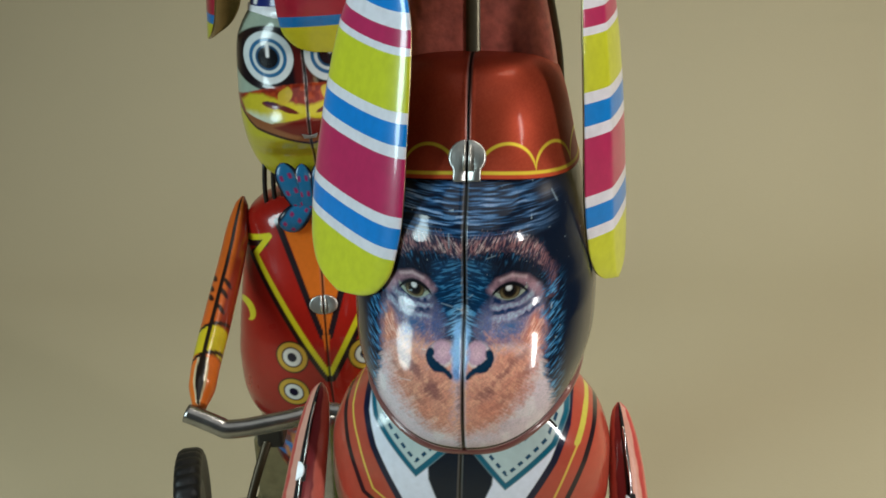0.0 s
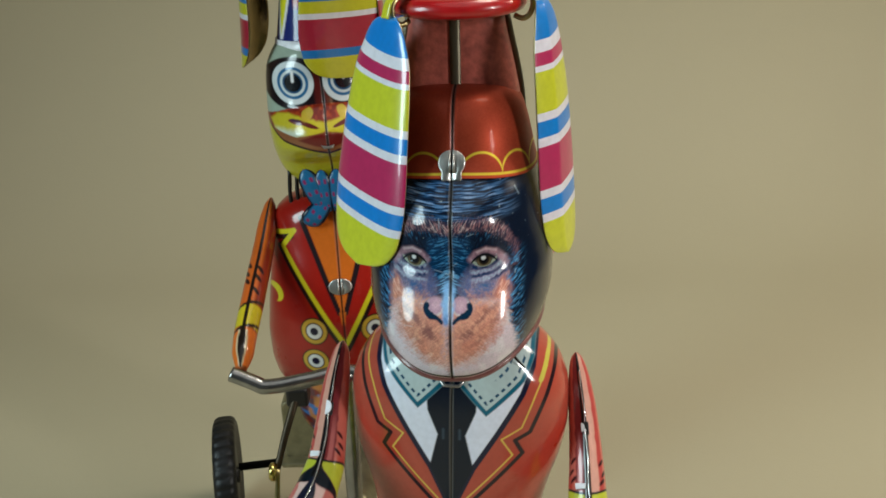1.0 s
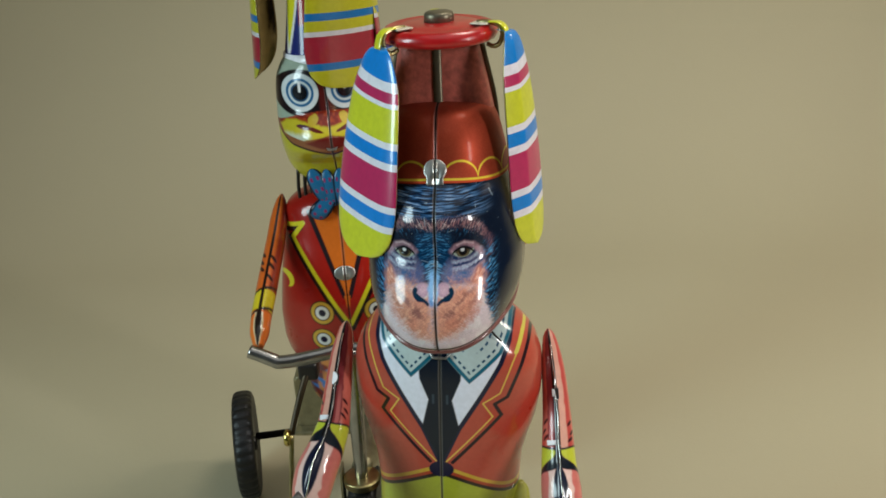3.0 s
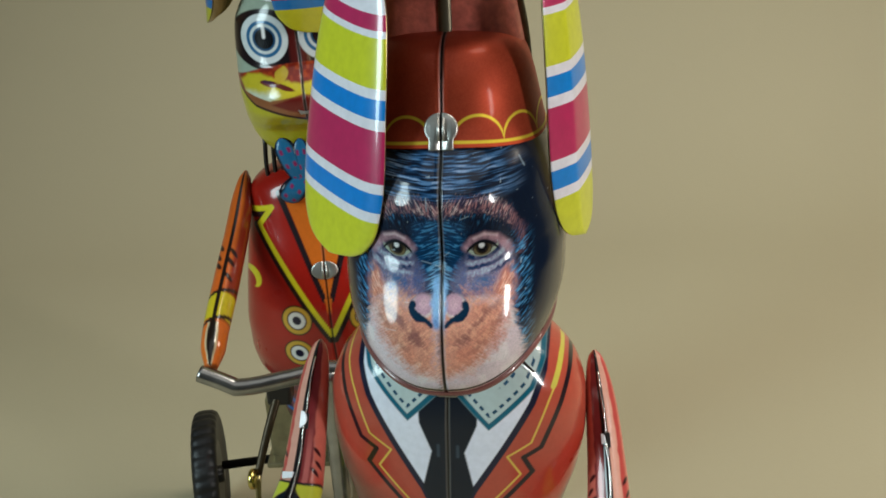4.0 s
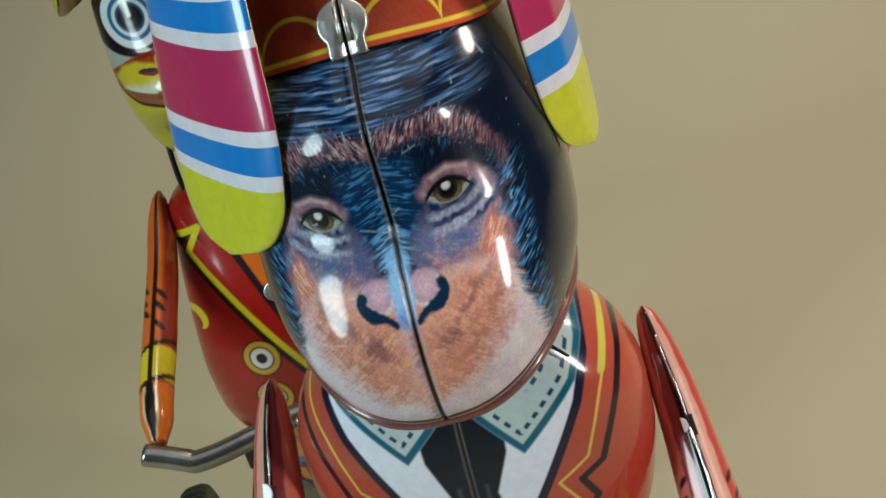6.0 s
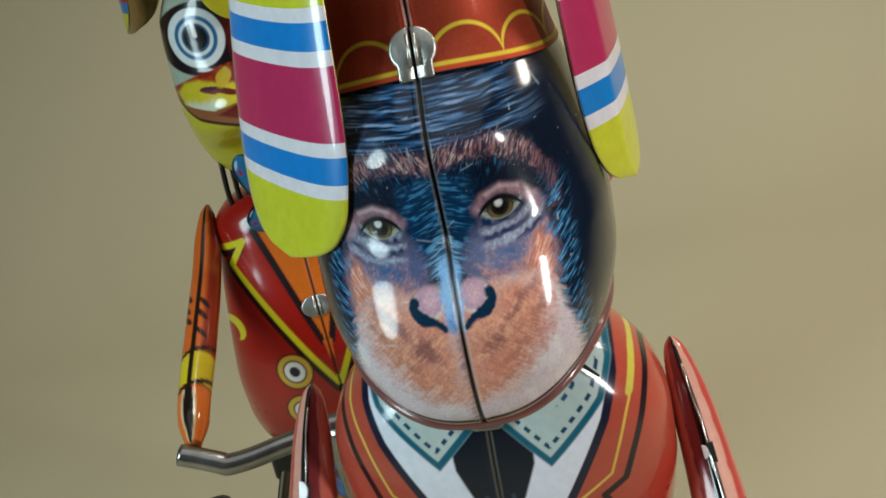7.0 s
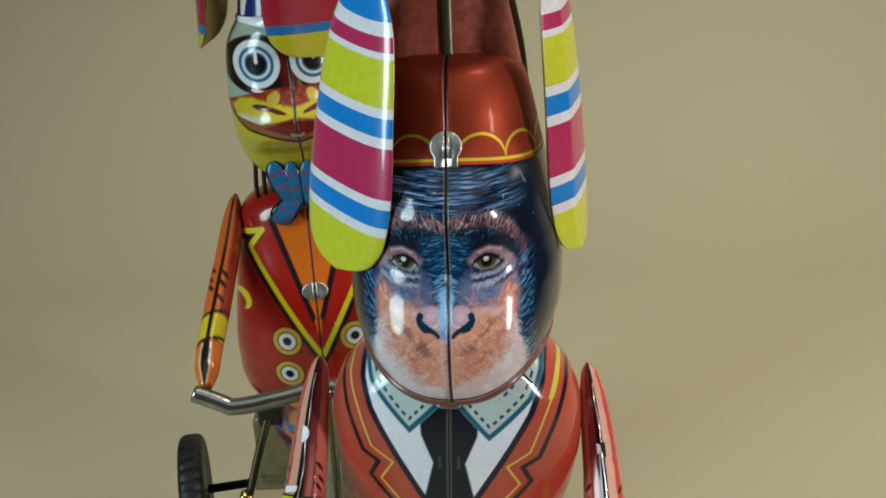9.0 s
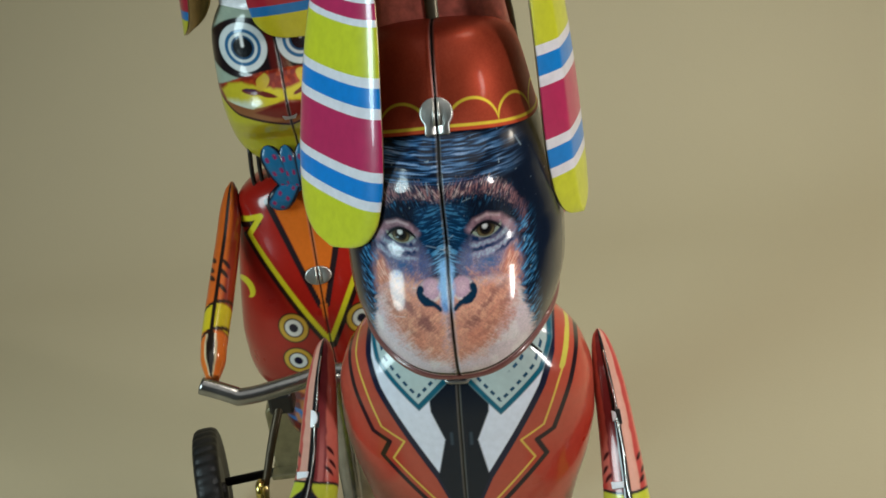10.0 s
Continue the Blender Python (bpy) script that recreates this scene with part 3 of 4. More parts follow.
    col = lay(col, 0.9 * ease(0.34, 0.16, np.abs(z - low - 0.1)) * ease(2.3, 1.7, np.abs(ax - 6.0)), (138, 134, 116))
    iris = np.hypot(ax - 5.9, z - 148.35)
    col = lay(col, eye * ease(1.35, 1.2, iris), (26, 16, 12))
    col = lay(col, eye * ease(0.26, 0.1, np.abs(iris - 1.0)) * (0.15 + 0.75 * ease(148.7, 147.8, z)), (98, 76, 50))
    col = lay(col, eye * ease(0.95, 0.75, iris), (30, 19, 13))
    col = lay(col, eye * ease(0.72, 0.5, iris), (8, 7, 9))
    col = lay(col, 0.75 * eye * ease(0.5, 0.25, np.hypot(x - sg * 5.9 + 0.1, z - 148.7)), (216, 196, 190))
    col = lay(col, ease(0.26, 0.1, np.abs(z - top - 0.05)) * ease(2.4, 1.9, np.abs(ax - 5.9)), (8, 8, 12))
    # nose and nostrils
    lobe = np.hypot((ax - 2.1) / 1.45, (z - 142.0) / 1.5)
    col = lay(col, 0.85 * ease(1.15, 0.9, lobe + 0.1 * fine) * ease(143.4, 142.2, z + 0.4 * soft), (190, 166, 158))
    col = lay(col, ease(1.0, 0.7, lobe + 0.1 * fine), (168, 122, 132))
    col = lay(col, 0.45 * ease(0.75, 0.2, lobe + 0.3 * soft), (200, 150, 152))
    tip = ease(1.3, 0.5, ax + 0.5 * rag) * ease(138.6, 139.6, z) * ease(146.0, 143.5, z)
    col = lay(col, tip * 0.85, (74, 120, 164))
    # paler towards the top: reflection at the seam put into the ink
    col = lay(col, tip * 0.6 * ease(139.8, 141.2, z + rag), (150, 172, 202))
    nos = [(3.7, 141.9), (3.85, 141.45), (3.65, 141.0), (3.1, 140.6), (2.4, 140.4), (1.75, 140.15), (1.3, 139.8), (1.05, 139.5)]
    d = way_off(ax, z, nos)
    thick = 0.26 + 0.3 * np.exp(-((ax - 3.1) / 0.9) ** 2)
    col = lay(col, ease(thick + 0.16, thick - 0.12, d + 0.1 * fine), (9, 34, 52))
    # fur at the rim of the face
    rim = ease(9.7, 10.7, ax + 1.4 * (flat - 0.5) + 0.4 * ease(140, 147, z)) * ease(13.2, 11.2, ax) * ease(130, 132.5, z) * ease(150.5, 147, z) * (1 - muz)
    fur = streak(ax, z, 0.9, 0.55, 0.8, 0.15, 17)
    col = lay(col, rim * 0.85 * ease(0.48, 0.64, fur), (26, 80, 116))
    col = lay(col, rim * 0.5 * ease(0.64, 0.8, fur), (104, 150, 178))
    # hairline scratches and specks of wear
    rnd = random.Random(11)
    for k in range(9):
        sx, sz, q, ln = rnd.uniform(-12, 12), rnd.uniform(132, 158), rnd.uniform(0, math.pi), rnd.uniform(0.6, 2.2)
        col = lay(col, 0.25 * line_of(x, z, [(sx, sz), (sx + ln * math.cos(q), sz + ln * math.sin(q))], 0.13, 0.08), (196, 200, 206))
    col = lay(col, 0.25 * ease(0.955, 0.985, vn(x * 1.9, z * 1.9, 91)), (200, 204, 208))
    # fine screen of the print, jaw line, ear on the side
    col = np.clip(col * np.array([1.34, 1.7, 1.84]) * (1 + 0.35 * dots[..., None]), 0, 0.88)
    jaw = 128.2 + np.minimum(6.0 * np.sin(a) ** 2, 4.0) * front
    col = lay(col, ease(0.32, 0.2, np.abs(z - jaw - 1.15)), (44, 22, 24))
    col = lay(col, 0.6 * ease(0.45, 0.3, np.abs(z - jaw - 0.5)), (176, 116, 108))
    ear = np.hypot((y - 6.5) / 3.4, (z - 144) / 5.5)
    side = ax > 8
    col = lay(col, ease(1.05, 0.95, ear) * side, (206, 128, 124))
    col = lay(col, ease(0.6, 0.5, ear) * side, (150, 78, 84))
    return np.where((front | (ear < 1.05))[..., None], col, lin(*dark))


def hat_ink(x, y, z, a):
    low = 160.9 - 0.0105 * x**2
    col = np.zeros(x.shape + (3,)) + lin(150, 58, 38)
    col = lay(col, 0.45 * vn(x * 0.3, z * 0.3, 20), (124, 44, 30))
    col = lay(col, 0.2 * vn(x * 7, z * 7, 21), (190, 90, 60))
    col = lay(col, ease(low + 1.0, low + 0.7, z), (176, 70, 42))
    s = np.abs(a) * 14.0
    for mid in (5.0, 12.6, 20.2, 27.8, 35.4):
        up = low + 0.9 + 3.0 * np.sqrt(np.clip(1 - ((s - mid) / 3.8) ** 2, 0, 1))
        steep = np.clip(np.abs(s - mid) / 3.8, 0, 0.98)
        d = np.abs(z - up) * np.sqrt(1 - steep**2 * 0.85)
        col = lay(col, (np.abs(s - mid) < 3.8) * ease(0.25, 0.12, d), (206, 184, 60))
    col = lay(col, ease(0.24, 0.12, np.abs(z - low - 0.75)), (206, 184, 60))
    under = face_ink(x, y, z, a)
    m = ease(low + 0.08, low - 0.08, z)[..., None]
    col = col * (1 - m) + under * m
    # dark line put into the ink for the crease at the brim
    return lay(col, ease(0.22, 0.1, np.abs(z - low)), (34, 16, 18))


BODY_Z = [50.0, 60.0, 70.0, 78.0, 86.0, 92.0, 99.0, 106.0, 112.0, 117.0, 120.5, 123.0, 125.0, 126.5, 127.4]
BODY_W = [10.0, 15.5, 17.6, 17.4, 17.9, 19.2, 21.2, 22.2, 22.0, 20.6, 18.2, 15.6, 12.8, 10.0, 7.0]
BODY_F = [9.0, 13.0, 15.2, 15.4, 15.4, 15.2, 15.2, 15.0, 14.8, 14.2, 13.4, 12.4, 11.0, 9.0, 6.5]
BODY_B = [9.0, 13.0, 15.0, 15.5, 15.8, 16.0, 16.5, 16.5, 16.0, 15.0, 13.5, 12.0, 10.5, 8.5, 6.5]


def jacket_ink(x, y, z, a):
    ax = np.abs(x)
    front = np.cos(a) > -0.25
    col = np.zeros(x.shape + (3,)) + lin(182, 82, 64)
    col = lay(col, 0.9 * ease(7.2, 5.2, np.hypot(ax - 16.5, (z - 104.0) * 0.9)) * ease(108.5, 100.5, z), (186, 52, 36))
    col = lay(col, 0.8 * ease(15.5, 19.0, ax) * ease(85, 92, z) * ease(112, 104, z), (180, 50, 36))
    col = lay(col, 0.35 * vn(x * 0.2, z * 0.15, 30), (184, 72, 54))
    collar = [(1.5, 118.2), (6.6, 112.6), (13.6, 119.4), (15.2, 123.0), (15.0, 131.0), (3.0, 128.0)]
    tie = [(0, 121.0), (4.9, 117.0), (4.7, 113.0), (2.7, 107.8), (4.3, 100.6), (0, 90.8)]
    lapel = [(15.8, 131.0), (15.0, 120.5), (13.4, 116.2), (8.9, 108.3), (4.2, 100.4), (0.4, 91.4)]
    f = front * 1.0
    col = lay(col, f * area_of(ax, z, [(0, 131), (15.8, 131.0), (15.0, 120.5), (13.4, 116.2), (8.9, 108.3), (4.2, 100.4), (0, 91.0)]), (232, 236, 250))
    col = lay(col, f * line_of(ax, z, lapel, 1.1), (22, 26, 52))
    col = lay(col, f * area_of(ax, z, tie), (2, 20, 38))
    col = lay(col, f * 0.6 * line_of(ax, z, [(1.6, 107.0), (1.6, 109.0)], 0.5, 0.2), (60, 80, 96))
    yel = [(18.4, 131.0), (17.6, 119.6), (16.0, 116.0), (13.4, 109.2), (9.6, 107.0), (11.8, 103.4), (1.2, 91.4)]
    drk = [(20.0, 131.0), (19.2, 119.0), (17.9, 115.0), (15.0, 108.0), (12.2, 106.6), (13.7, 103.6), (2.6, 91.2)]
    col = lay(col, f * line_of(ax, z, drk, 0.85), (34, 22, 30))
    col = lay(col, f * line_of(ax, z, yel, 0.34, 0.08), (222, 190, 84))
    col = lay(col, f * line_of(x, z, [(17.7, 120.9), (17.3, 119.6), (16.7, 118.0)], 0.95), (206, 196, 84))
    # collar with its stitches, printed a little askew
    z0, z = z, z + 0.07 * x
    edge = area_of(ax, z, collar)
    col = lay(col, f * edge, (188, 206, 206))
    rim = way_off(ax, z, [(1.5, 118.2), (6.6, 112.6), (13.6, 119.4), (15.2, 123.0), (15.0, 131.0)])
    col = lay(col, f * edge * ease(0.95, 0.75, rim), (18, 98, 122))
    along = np.where(ax < 6.6 + 0.04 * (z - 112.6), -ax * 0.72 + z * 0.7, ax * 0.72 + z * 0.7)
    dash = ease(0.42, 0.5, np.mod(along / 1.5, 1.0))
    col = lay(col, f * edge * dash * ease(0.3, 0.2, np.abs(rim - 1.75)), (22, 70, 100))
    col = lay(col, f * edge * dash * ease(0.3, 0.2, np.abs(rim - 4.0)) * ease(119.5, 120.5, z), (40, 84, 116))
    # hem, belt button, trousers
    z = z0
    hem = 90.2 - 0.30 * ax - 0.0135 * ax**2
    col = lay(col, ease(hem + 0.4, hem + 0.2, z), (206, 168, 60))
    col = lay(col, ease(hem - 0.6, hem - 0.8, z), (170, 66, 40))
    col = lay(col, ease(hem - 1.5, hem - 1.7, z), (36, 24, 22))
    col = lay(col, ease(hem - 2.5, hem - 2.7, z), (168, 176, 52))
    col = lay(col, f * ease(1.08, 1.0, np.hypot(x / 2.8, (z - 89.3) / 2.0)), (20, 20, 50))
    return col


def sleeve_ink(flip, c0, c1):
    """Sleeve, cuff from c0 to c1 along the arm, and hand; flip turns the outer side."""
    def ink(t, ang):
        raw = np.angle(np.exp(1j * (ang + math.pi / 2)))
        off, ab = raw * flip, np.abs(raw)
        wob = vn(t * 40, ang * 3, 70) - 0.5
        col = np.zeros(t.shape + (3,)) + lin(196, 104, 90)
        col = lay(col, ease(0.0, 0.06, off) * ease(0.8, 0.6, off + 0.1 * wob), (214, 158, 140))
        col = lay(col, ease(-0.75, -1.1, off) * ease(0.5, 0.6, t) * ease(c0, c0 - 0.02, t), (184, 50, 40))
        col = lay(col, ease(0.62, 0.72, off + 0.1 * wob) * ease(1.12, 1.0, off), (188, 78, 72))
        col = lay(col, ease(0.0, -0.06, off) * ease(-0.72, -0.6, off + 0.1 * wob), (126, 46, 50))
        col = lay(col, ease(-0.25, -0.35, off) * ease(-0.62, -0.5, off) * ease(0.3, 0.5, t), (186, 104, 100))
        for c, o in ((-0.12, 0.95), (-0.075, 1.1), (-0.04, 0.9), (-0.13, -0.9), (-0.08, -1.05), (-0.05, -0.85)):
            bent = c0 + c - 0.05 * (off - o) + 0.03 * (off - o) ** 2
            col = lay(col, ease(1.0, 0.5, np.hypot((t - bent) / 0.013, (off - o) / 0.33)), (48, 16, 22))
        low = c1 - 0.035 + 0.05 * ab
        cuff = ease(c0 - 0.004, c0 + 0.004, t - 0.012 * np.cos(2 * raw)) * ease(low + 0.004, low - 0.004, t)
        funnel = 0.1 + 0.34 * ease(c0, c1, t) ** 2
        col = lay(col, cuff, (190, 196, 60))
        col = lay(col, ease(0.007, 0.003, np.abs(t - c0 - 0.012 * np.cos(2 * raw))), (26, 26, 34))
        hand = ease(low - 0.004, low + 0.004, t)
        col = lay(col, hand, (14, 24, 34))
        palm = ease(low + 0.042, low + 0.05, t - 0.022 * np.cos(raw * 2.2))
        col = lay(col, palm, (202, 112, 104))
        col = lay(col, palm * ease(0.72, 0.6, ab + 0.2 * wob), (226, 192, 182))
        slot = 0.4 * np.sin(np.clip((t - c1 - 0.02) / 0.26, 0, 1) * math.pi) ** 0.6
        col = lay(col, ease(0.03, -0.03, ab - slot) * (t > c1), (18, 24, 46))
        col = lay(col, cuff * ease(0.04, -0.04, ab - funnel), (18, 26, 34))
        col = lay(col, ease(0.2, 0.14, ab) * (t < c1 + 0.02), (14, 12, 15))
        return col
    return ink


def arm_radius(r):
    return lambda t: r * float(curve([0, 0.02, 0.06, 0.2, 0.4, 0.57, 0.67, 0.82, 0.95, 1.0], [0.06, 0.26, 0.42, 0.66, 0.8, 0.92, 1.0, 1.14, 1.0, 0.45], np.array(t)))


def arm_frame(pts, t0, ang, r, squash):
    """The place and the axes (across, along, out) of a spot on an arm's skin."""
    P, t = smooth_path(pts, 201)
    T = np.gradient(P, axis=0)
    i = int(round(t0 * 200))
    T = T[i] / np.linalg.norm(T[i])
    S = np.array((1.0, 0, 0)) - T[0] * T
    S /= np.linalg.norm(S)
    U = np.cross(S, T)
    at = P[i] + r * (math.cos(ang) * S + squash * math.sin(ang) * U)
    out = math.cos(ang) * S + math.sin(ang) * U
    return at, np.cross(T, out), T, out


def tilted(degrees, height):
    return Matrix.Translation((0, 0, height)) @ pose(0, 0, 0, 0, degrees, 0) @ Matrix.Translation((0, 0, -height))


def toy_one():
    base = pose(0.0022, 0.016, 0, 0, 0, -8)
    toy = thing("tin_toy_tricycle", base, "tin toy rider in red jacket and striped propeller hat, on tricycle", "toy")
    inv = base.inverted()

    def loc(x, y, z):
        return tuple(1000 * c for c in inv @ Vector((x / 1000, y / 1000, z / 1000)))

    # the torso and the head sit each a little askew
    torso_m = inv @ pose(0.0005, 0.016, 0, 0, 0, -8) @ tilted(1.0, 0.100)
    head_m = inv @ pose(0.0022, 0.016, 0, 0, 0, -6) @ tilted(-1.0, 0.120)

    def turned(me, m):
        me.transform(m)
        return me

    def brim(q):
        return -0.0105 * (13.7 * np.sin(q)) ** 2

    def jaw(q):
        return np.minimum(6.0 * np.sin(q) ** 2, 4.0)

    part("head", turned(shell("head", PRINT, HEAD_Z, HEAD_W, HEAD_F, HEAD_B, face_ink, head_power, 800, 520, 0.46, 0.35, top=False, span=(127.9, 160.9), skew=("top", brim, jaw)), head_m),
         toy, "glossy printed tin head, dark fur and pink muzzle")
    hat = part("hat", turned(shell("hat", HAT_PRINT, HEAD_Z, [w + 0.3 for w in HEAD_W], [w + 0.3 for w in HEAD_F], [w + 0.3 for w in HEAD_B],
                                   hat_ink, 2.2, 640, 180, 0.6, 0.2, span=(160.9, 174.3), skew=("bottom", brim)), head_m), toy, "metallic red-brown hat with yellow scallops")
    rim = []
    for q in np.linspace(-math.pi * 0.999, math.pi * 0.999, 120):
        zr, sn, cs = 128.3 + float(jaw(q)), math.sin(q), math.cos(q)
        depth = curve(HEAD_Z, HEAD_F if cs > 0 else HEAD_B, zr)
        rim.append((float(curve(HEAD_Z, HEAD_W, zr)) * math.copysign(abs(sn) ** 0.816, sn), -float(depth) * math.copysign(abs(cs) ** 0.816, cs), zr))
    for side in (-1, 1):
        part("ear", turned(sweep("ear", EAR_TIN, [(side * 16.0, 3.4, 152.0), (side * 17.6, 3.4, 149.5), (side * 18.4, 3.4, 145.5), (side * 18.0, 3.4, 141.5), (side * 16.8, 3.4, 138.0)],
                                 lambda t: 1.1 * math.sin(math.pi * (0.08 + 0.84 * t)), 30, 12, (1, 0, 0), squash=0.6), head_m), toy, "pink tin edge of an ear")
    part("jaw_rim", turned(sweep("jaw_rim", plain("pink_tin_edge", (122, 74, 70), 0.3, 0, 0.5), rim, 0.58, 90, 10, (0, 0, 1), straight=True), head_m), toy, "rolled tin edge of the jaw")
    part("clip", turned(clip("clip", (0, -17.8, 163.4), 2.15, pose(0, 0, 0, 62, 0, 0)), head_m), hat, "bent bright steel tab")

    # the tower that carries the propeller: two half shells with a slot, a shaft within
    for side in (-1, 1):
        n, m = 30, 26
        q, z = np.meshgrid(np.linspace(0.0, math.pi, m), np.linspace(166, 188.5, n))
        w = curve([164, 171, 183, 188.5], [11.9, 11.1, 8.8, 7.7], z)
        d = curve([164, 171, 183, 188.5], [8.0, 7.0, 5.4, 5.0], z)
        X = side * (0.75 + (w - 0.75) * np.sin(q) ** 0.55)
        Y = -d * np.sign(np.cos(q)) * np.abs(np.cos(q)) ** 0.7 + 1.0
        V = np.stack([X, Y, z], -1).reshape(-1, 3)
        V2 = V * np.array([0.965, 0.94, 1.0])
        Q = grid_quads(n, m)
        part("tower_half", turned(build("tower_half", np.vstack([V, V2]), np.vstack([Q, Q[:, ::-1] + len(V)]), MAROON), head_m), toy, "dull maroon tin half of the hat top")
        part("flange", turned(sweep("flange", GREY_OLIVE, [(side * 11.6, 3, 167), (side * 11.3, 3, 171), (side * 9.2, 2, 183), (side * 8.1, 2, 188.5)], 0.6, 24, 8), head_m),
             toy, "bare steel edge of the hat top")
    part("shaft", turned(sweep("shaft", GREY_OLIVE, [(0, -6.2, 167), (0, -5.9, 171), (0, -4.4, 183), (0, -4.0, 188.8)], 0.95, 24, 12, squash=0.5), head_m), toy, "olive grey strip in the slot of the hat top")

    c, up = (0.4, 0.0), 2.0
    disc = part("propeller_disc", turned(lathe("propeller_disc", RED, [(0.05, up + 187.6), (4, up + 187.8), (8.0, up + 187.4), (9.2, up + 186.9), (10.4, up + 187.3), (11.4, up + 186.9), (12.1, up + 185.9),
                                                                      (12.1, up + 185.1), (11.6, up + 184.3), (10.6, up + 183.9), (9.8, up + 184.3), (9.0, up + 185.6), (0.05, up + 186.0)], (c[0], c[1], 0), "z", 72), head_m),
                toy, "glossy red disc that carries three blades")
    part("nut", turned(lathe("nut", GREY_OLIVE, [(0.05, up + 189.7), (2.5, up + 189.7), (3.0, up + 189.4), (3.1, up + 188.9), (3.1, up + 187.6), (0.05, up + 187.6)], (c[0], c[1], 0), "z", 24), head_m), disc, "grey steel cap nut")
    for az, bow, top, start, reach, long, half, flat, curl, fold in (
            (-48.8, -0.04, 186.1, 14.9, 24.4, 41.9, 11.2, 200.0, 0.55, (0.0, 0.0)),
            (72.0, 0.022, 187.8, 15.5, 20.7, 45.2, 7.3, 80.0, 0.1, (-0.25, 0.4)),
            (190, 0.0, 187.0, 15.0, 23.0, 42.5, 10.6, 60.0, 0.2, (0.0, 0.0))):
        striped_blade(toy, c, az, top, start, reach, long, half, [STRIPES, BRASS], 0.0, head_m, flat, curl, bow, fold)
        q = math.radians(az)
        tip = lambda r, z: (c[0] + r * math.sin(q), c[1] - r * math.cos(q), up + z)
        part("strap", turned(sweep("strap", BRASS, [tip(8.5, 187.6), tip(10.5, 187.8), tip(13.0, 187.2), tip(13.9, 185.6), tip(13.2, 183.6), tip(12.0, 182.9), tip(10.5, 183.4)], 0.5, 24, 8,
                                   (math.cos(q), math.sin(q), 0)), head_m), disc, "bent brass hook of a blade")
        part("fold", turned(slab("fold", PALE_TIN, [(-2.1, -1.9), (1.9, -2.1), (2.1, 1.6), (-1.9, 1.9)], 0.3, Matrix.Translation(tip(9.4, 187.5)) @ pose(0, 0, 0, 0, 0, az)), head_m), disc, "bare pale tin fold")
        part("neck", turned(sweep("neck", YELLOW, [tip(11.2, 187.9), tip(12.8, 187.9), tip(14.4, 187.0), tip(15.4, 184.4)], 1.15, 16, 12, (math.cos(q), math.sin(q), 0), squash=0.2), head_m), disc, "yellow tin neck of a blade")

    part("body", turned(shell("body", PRINT, BODY_Z, BODY_W, BODY_F, BODY_B, jacket_ink, 2.4, 560, 600, 0.5, 0.3), torso_m), toy, "tin torso printed as an orange-red jacket, collar and tie")
    part("neck_wire", turned(sweep("neck_wire", DULL_STEEL, [(-2.4, -13.7, 119.4), (-1.2, -14.8, 118.6), (1.2, -14.8, 118.6), (2.4, -13.7, 119.4)], 0.3, 16, 8, (0, 0, 1)), torso_m), toy)

    part("collar_tab", turned(sweep("collar_tab", BLACK, [(10.9, -10.3, 123.9), (12.2, -10.9, 122.7), (13.5, -10.9, 121.4)], lambda t: 0.3 - 0.12 * t, 14, 10, squash=0.4), torso_m), toy, "small bent steel tab on the collar")

    left = [loc(-23.5, 21.5, 118.2), loc(-25.2, 12.5, 108.4), loc(-26.3, 4.5, 100.9), loc(-27.8, -0.5, 97.4), loc(-30.2, -5, 93.2), loc(-31.9, -9, 86.6)]
    right = [loc(24.6, 18.5, 115.9), loc(25.4, 13, 106.8), loc(25.6, 6, 97.5), loc(25.4, 0, 90.5), loc(25.6, -5, 85.0), loc(26.0, -9, 78.0)]
    for pts, flip, c0, c1 in ((left, -1, 0.575, 0.645), (right, 1, 0.60, 0.67)):
        size = arm_radius(4.05)
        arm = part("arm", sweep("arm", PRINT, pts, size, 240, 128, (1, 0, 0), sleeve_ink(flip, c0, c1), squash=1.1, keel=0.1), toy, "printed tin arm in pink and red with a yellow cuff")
        front = -math.pi / 2
        ridge = [arm_frame(pts, k, front + 0.05 + 0.025 * math.sin(k * 31), size(k) * 1.09, 1.1)[0] for k in np.linspace(0.08, 0.93, 40)]
        part("seam_edge", sweep("seam_edge", STEEL, ridge, lambda t: 0.17 + 0.05 * math.sin(t * 47), 80, 8), arm, "bare tin edge of the arm's seam")
        half_disc = [(1.3 * math.cos(q), 1.5 * math.sin(q)) for q in np.linspace(-math.pi / 2, math.pi / 2, 10)]
        oblong = [(-0.45, -1.3), (0.45, -1.3), (0.45, 1.3), (-0.45, 1.3)]
        cuff_tab = [(-1.1, -0.5), (1.1, -0.6), (1.0, 0.6), (-1.0, 0.5)]
        grow = 1.0 if flip < 0 else 0.6
        for k, ang, outline, mat, name in ((0.33, -0.2, [(-x * grow, y * grow) for x, y in half_disc], WHITE, "tab"), (0.335, 0.12, oblong, BLACK, "slot"), (c0 - 0.02, -0.36, cuff_tab, WHITE, "tab")):
            at, ac, al, out = arm_frame(pts, k, front + ang, size(k) * 1.03, 1.1)
            m = Matrix([[ac[n], al[n], out[n], at[n]] for n in range(3)] + [[0, 0, 0, 1]])
            part(name, slab(name, mat, outline, 0.4, m, 0.1), arm, "white bent tab" if mat is WHITE else "dark slot of a tab")
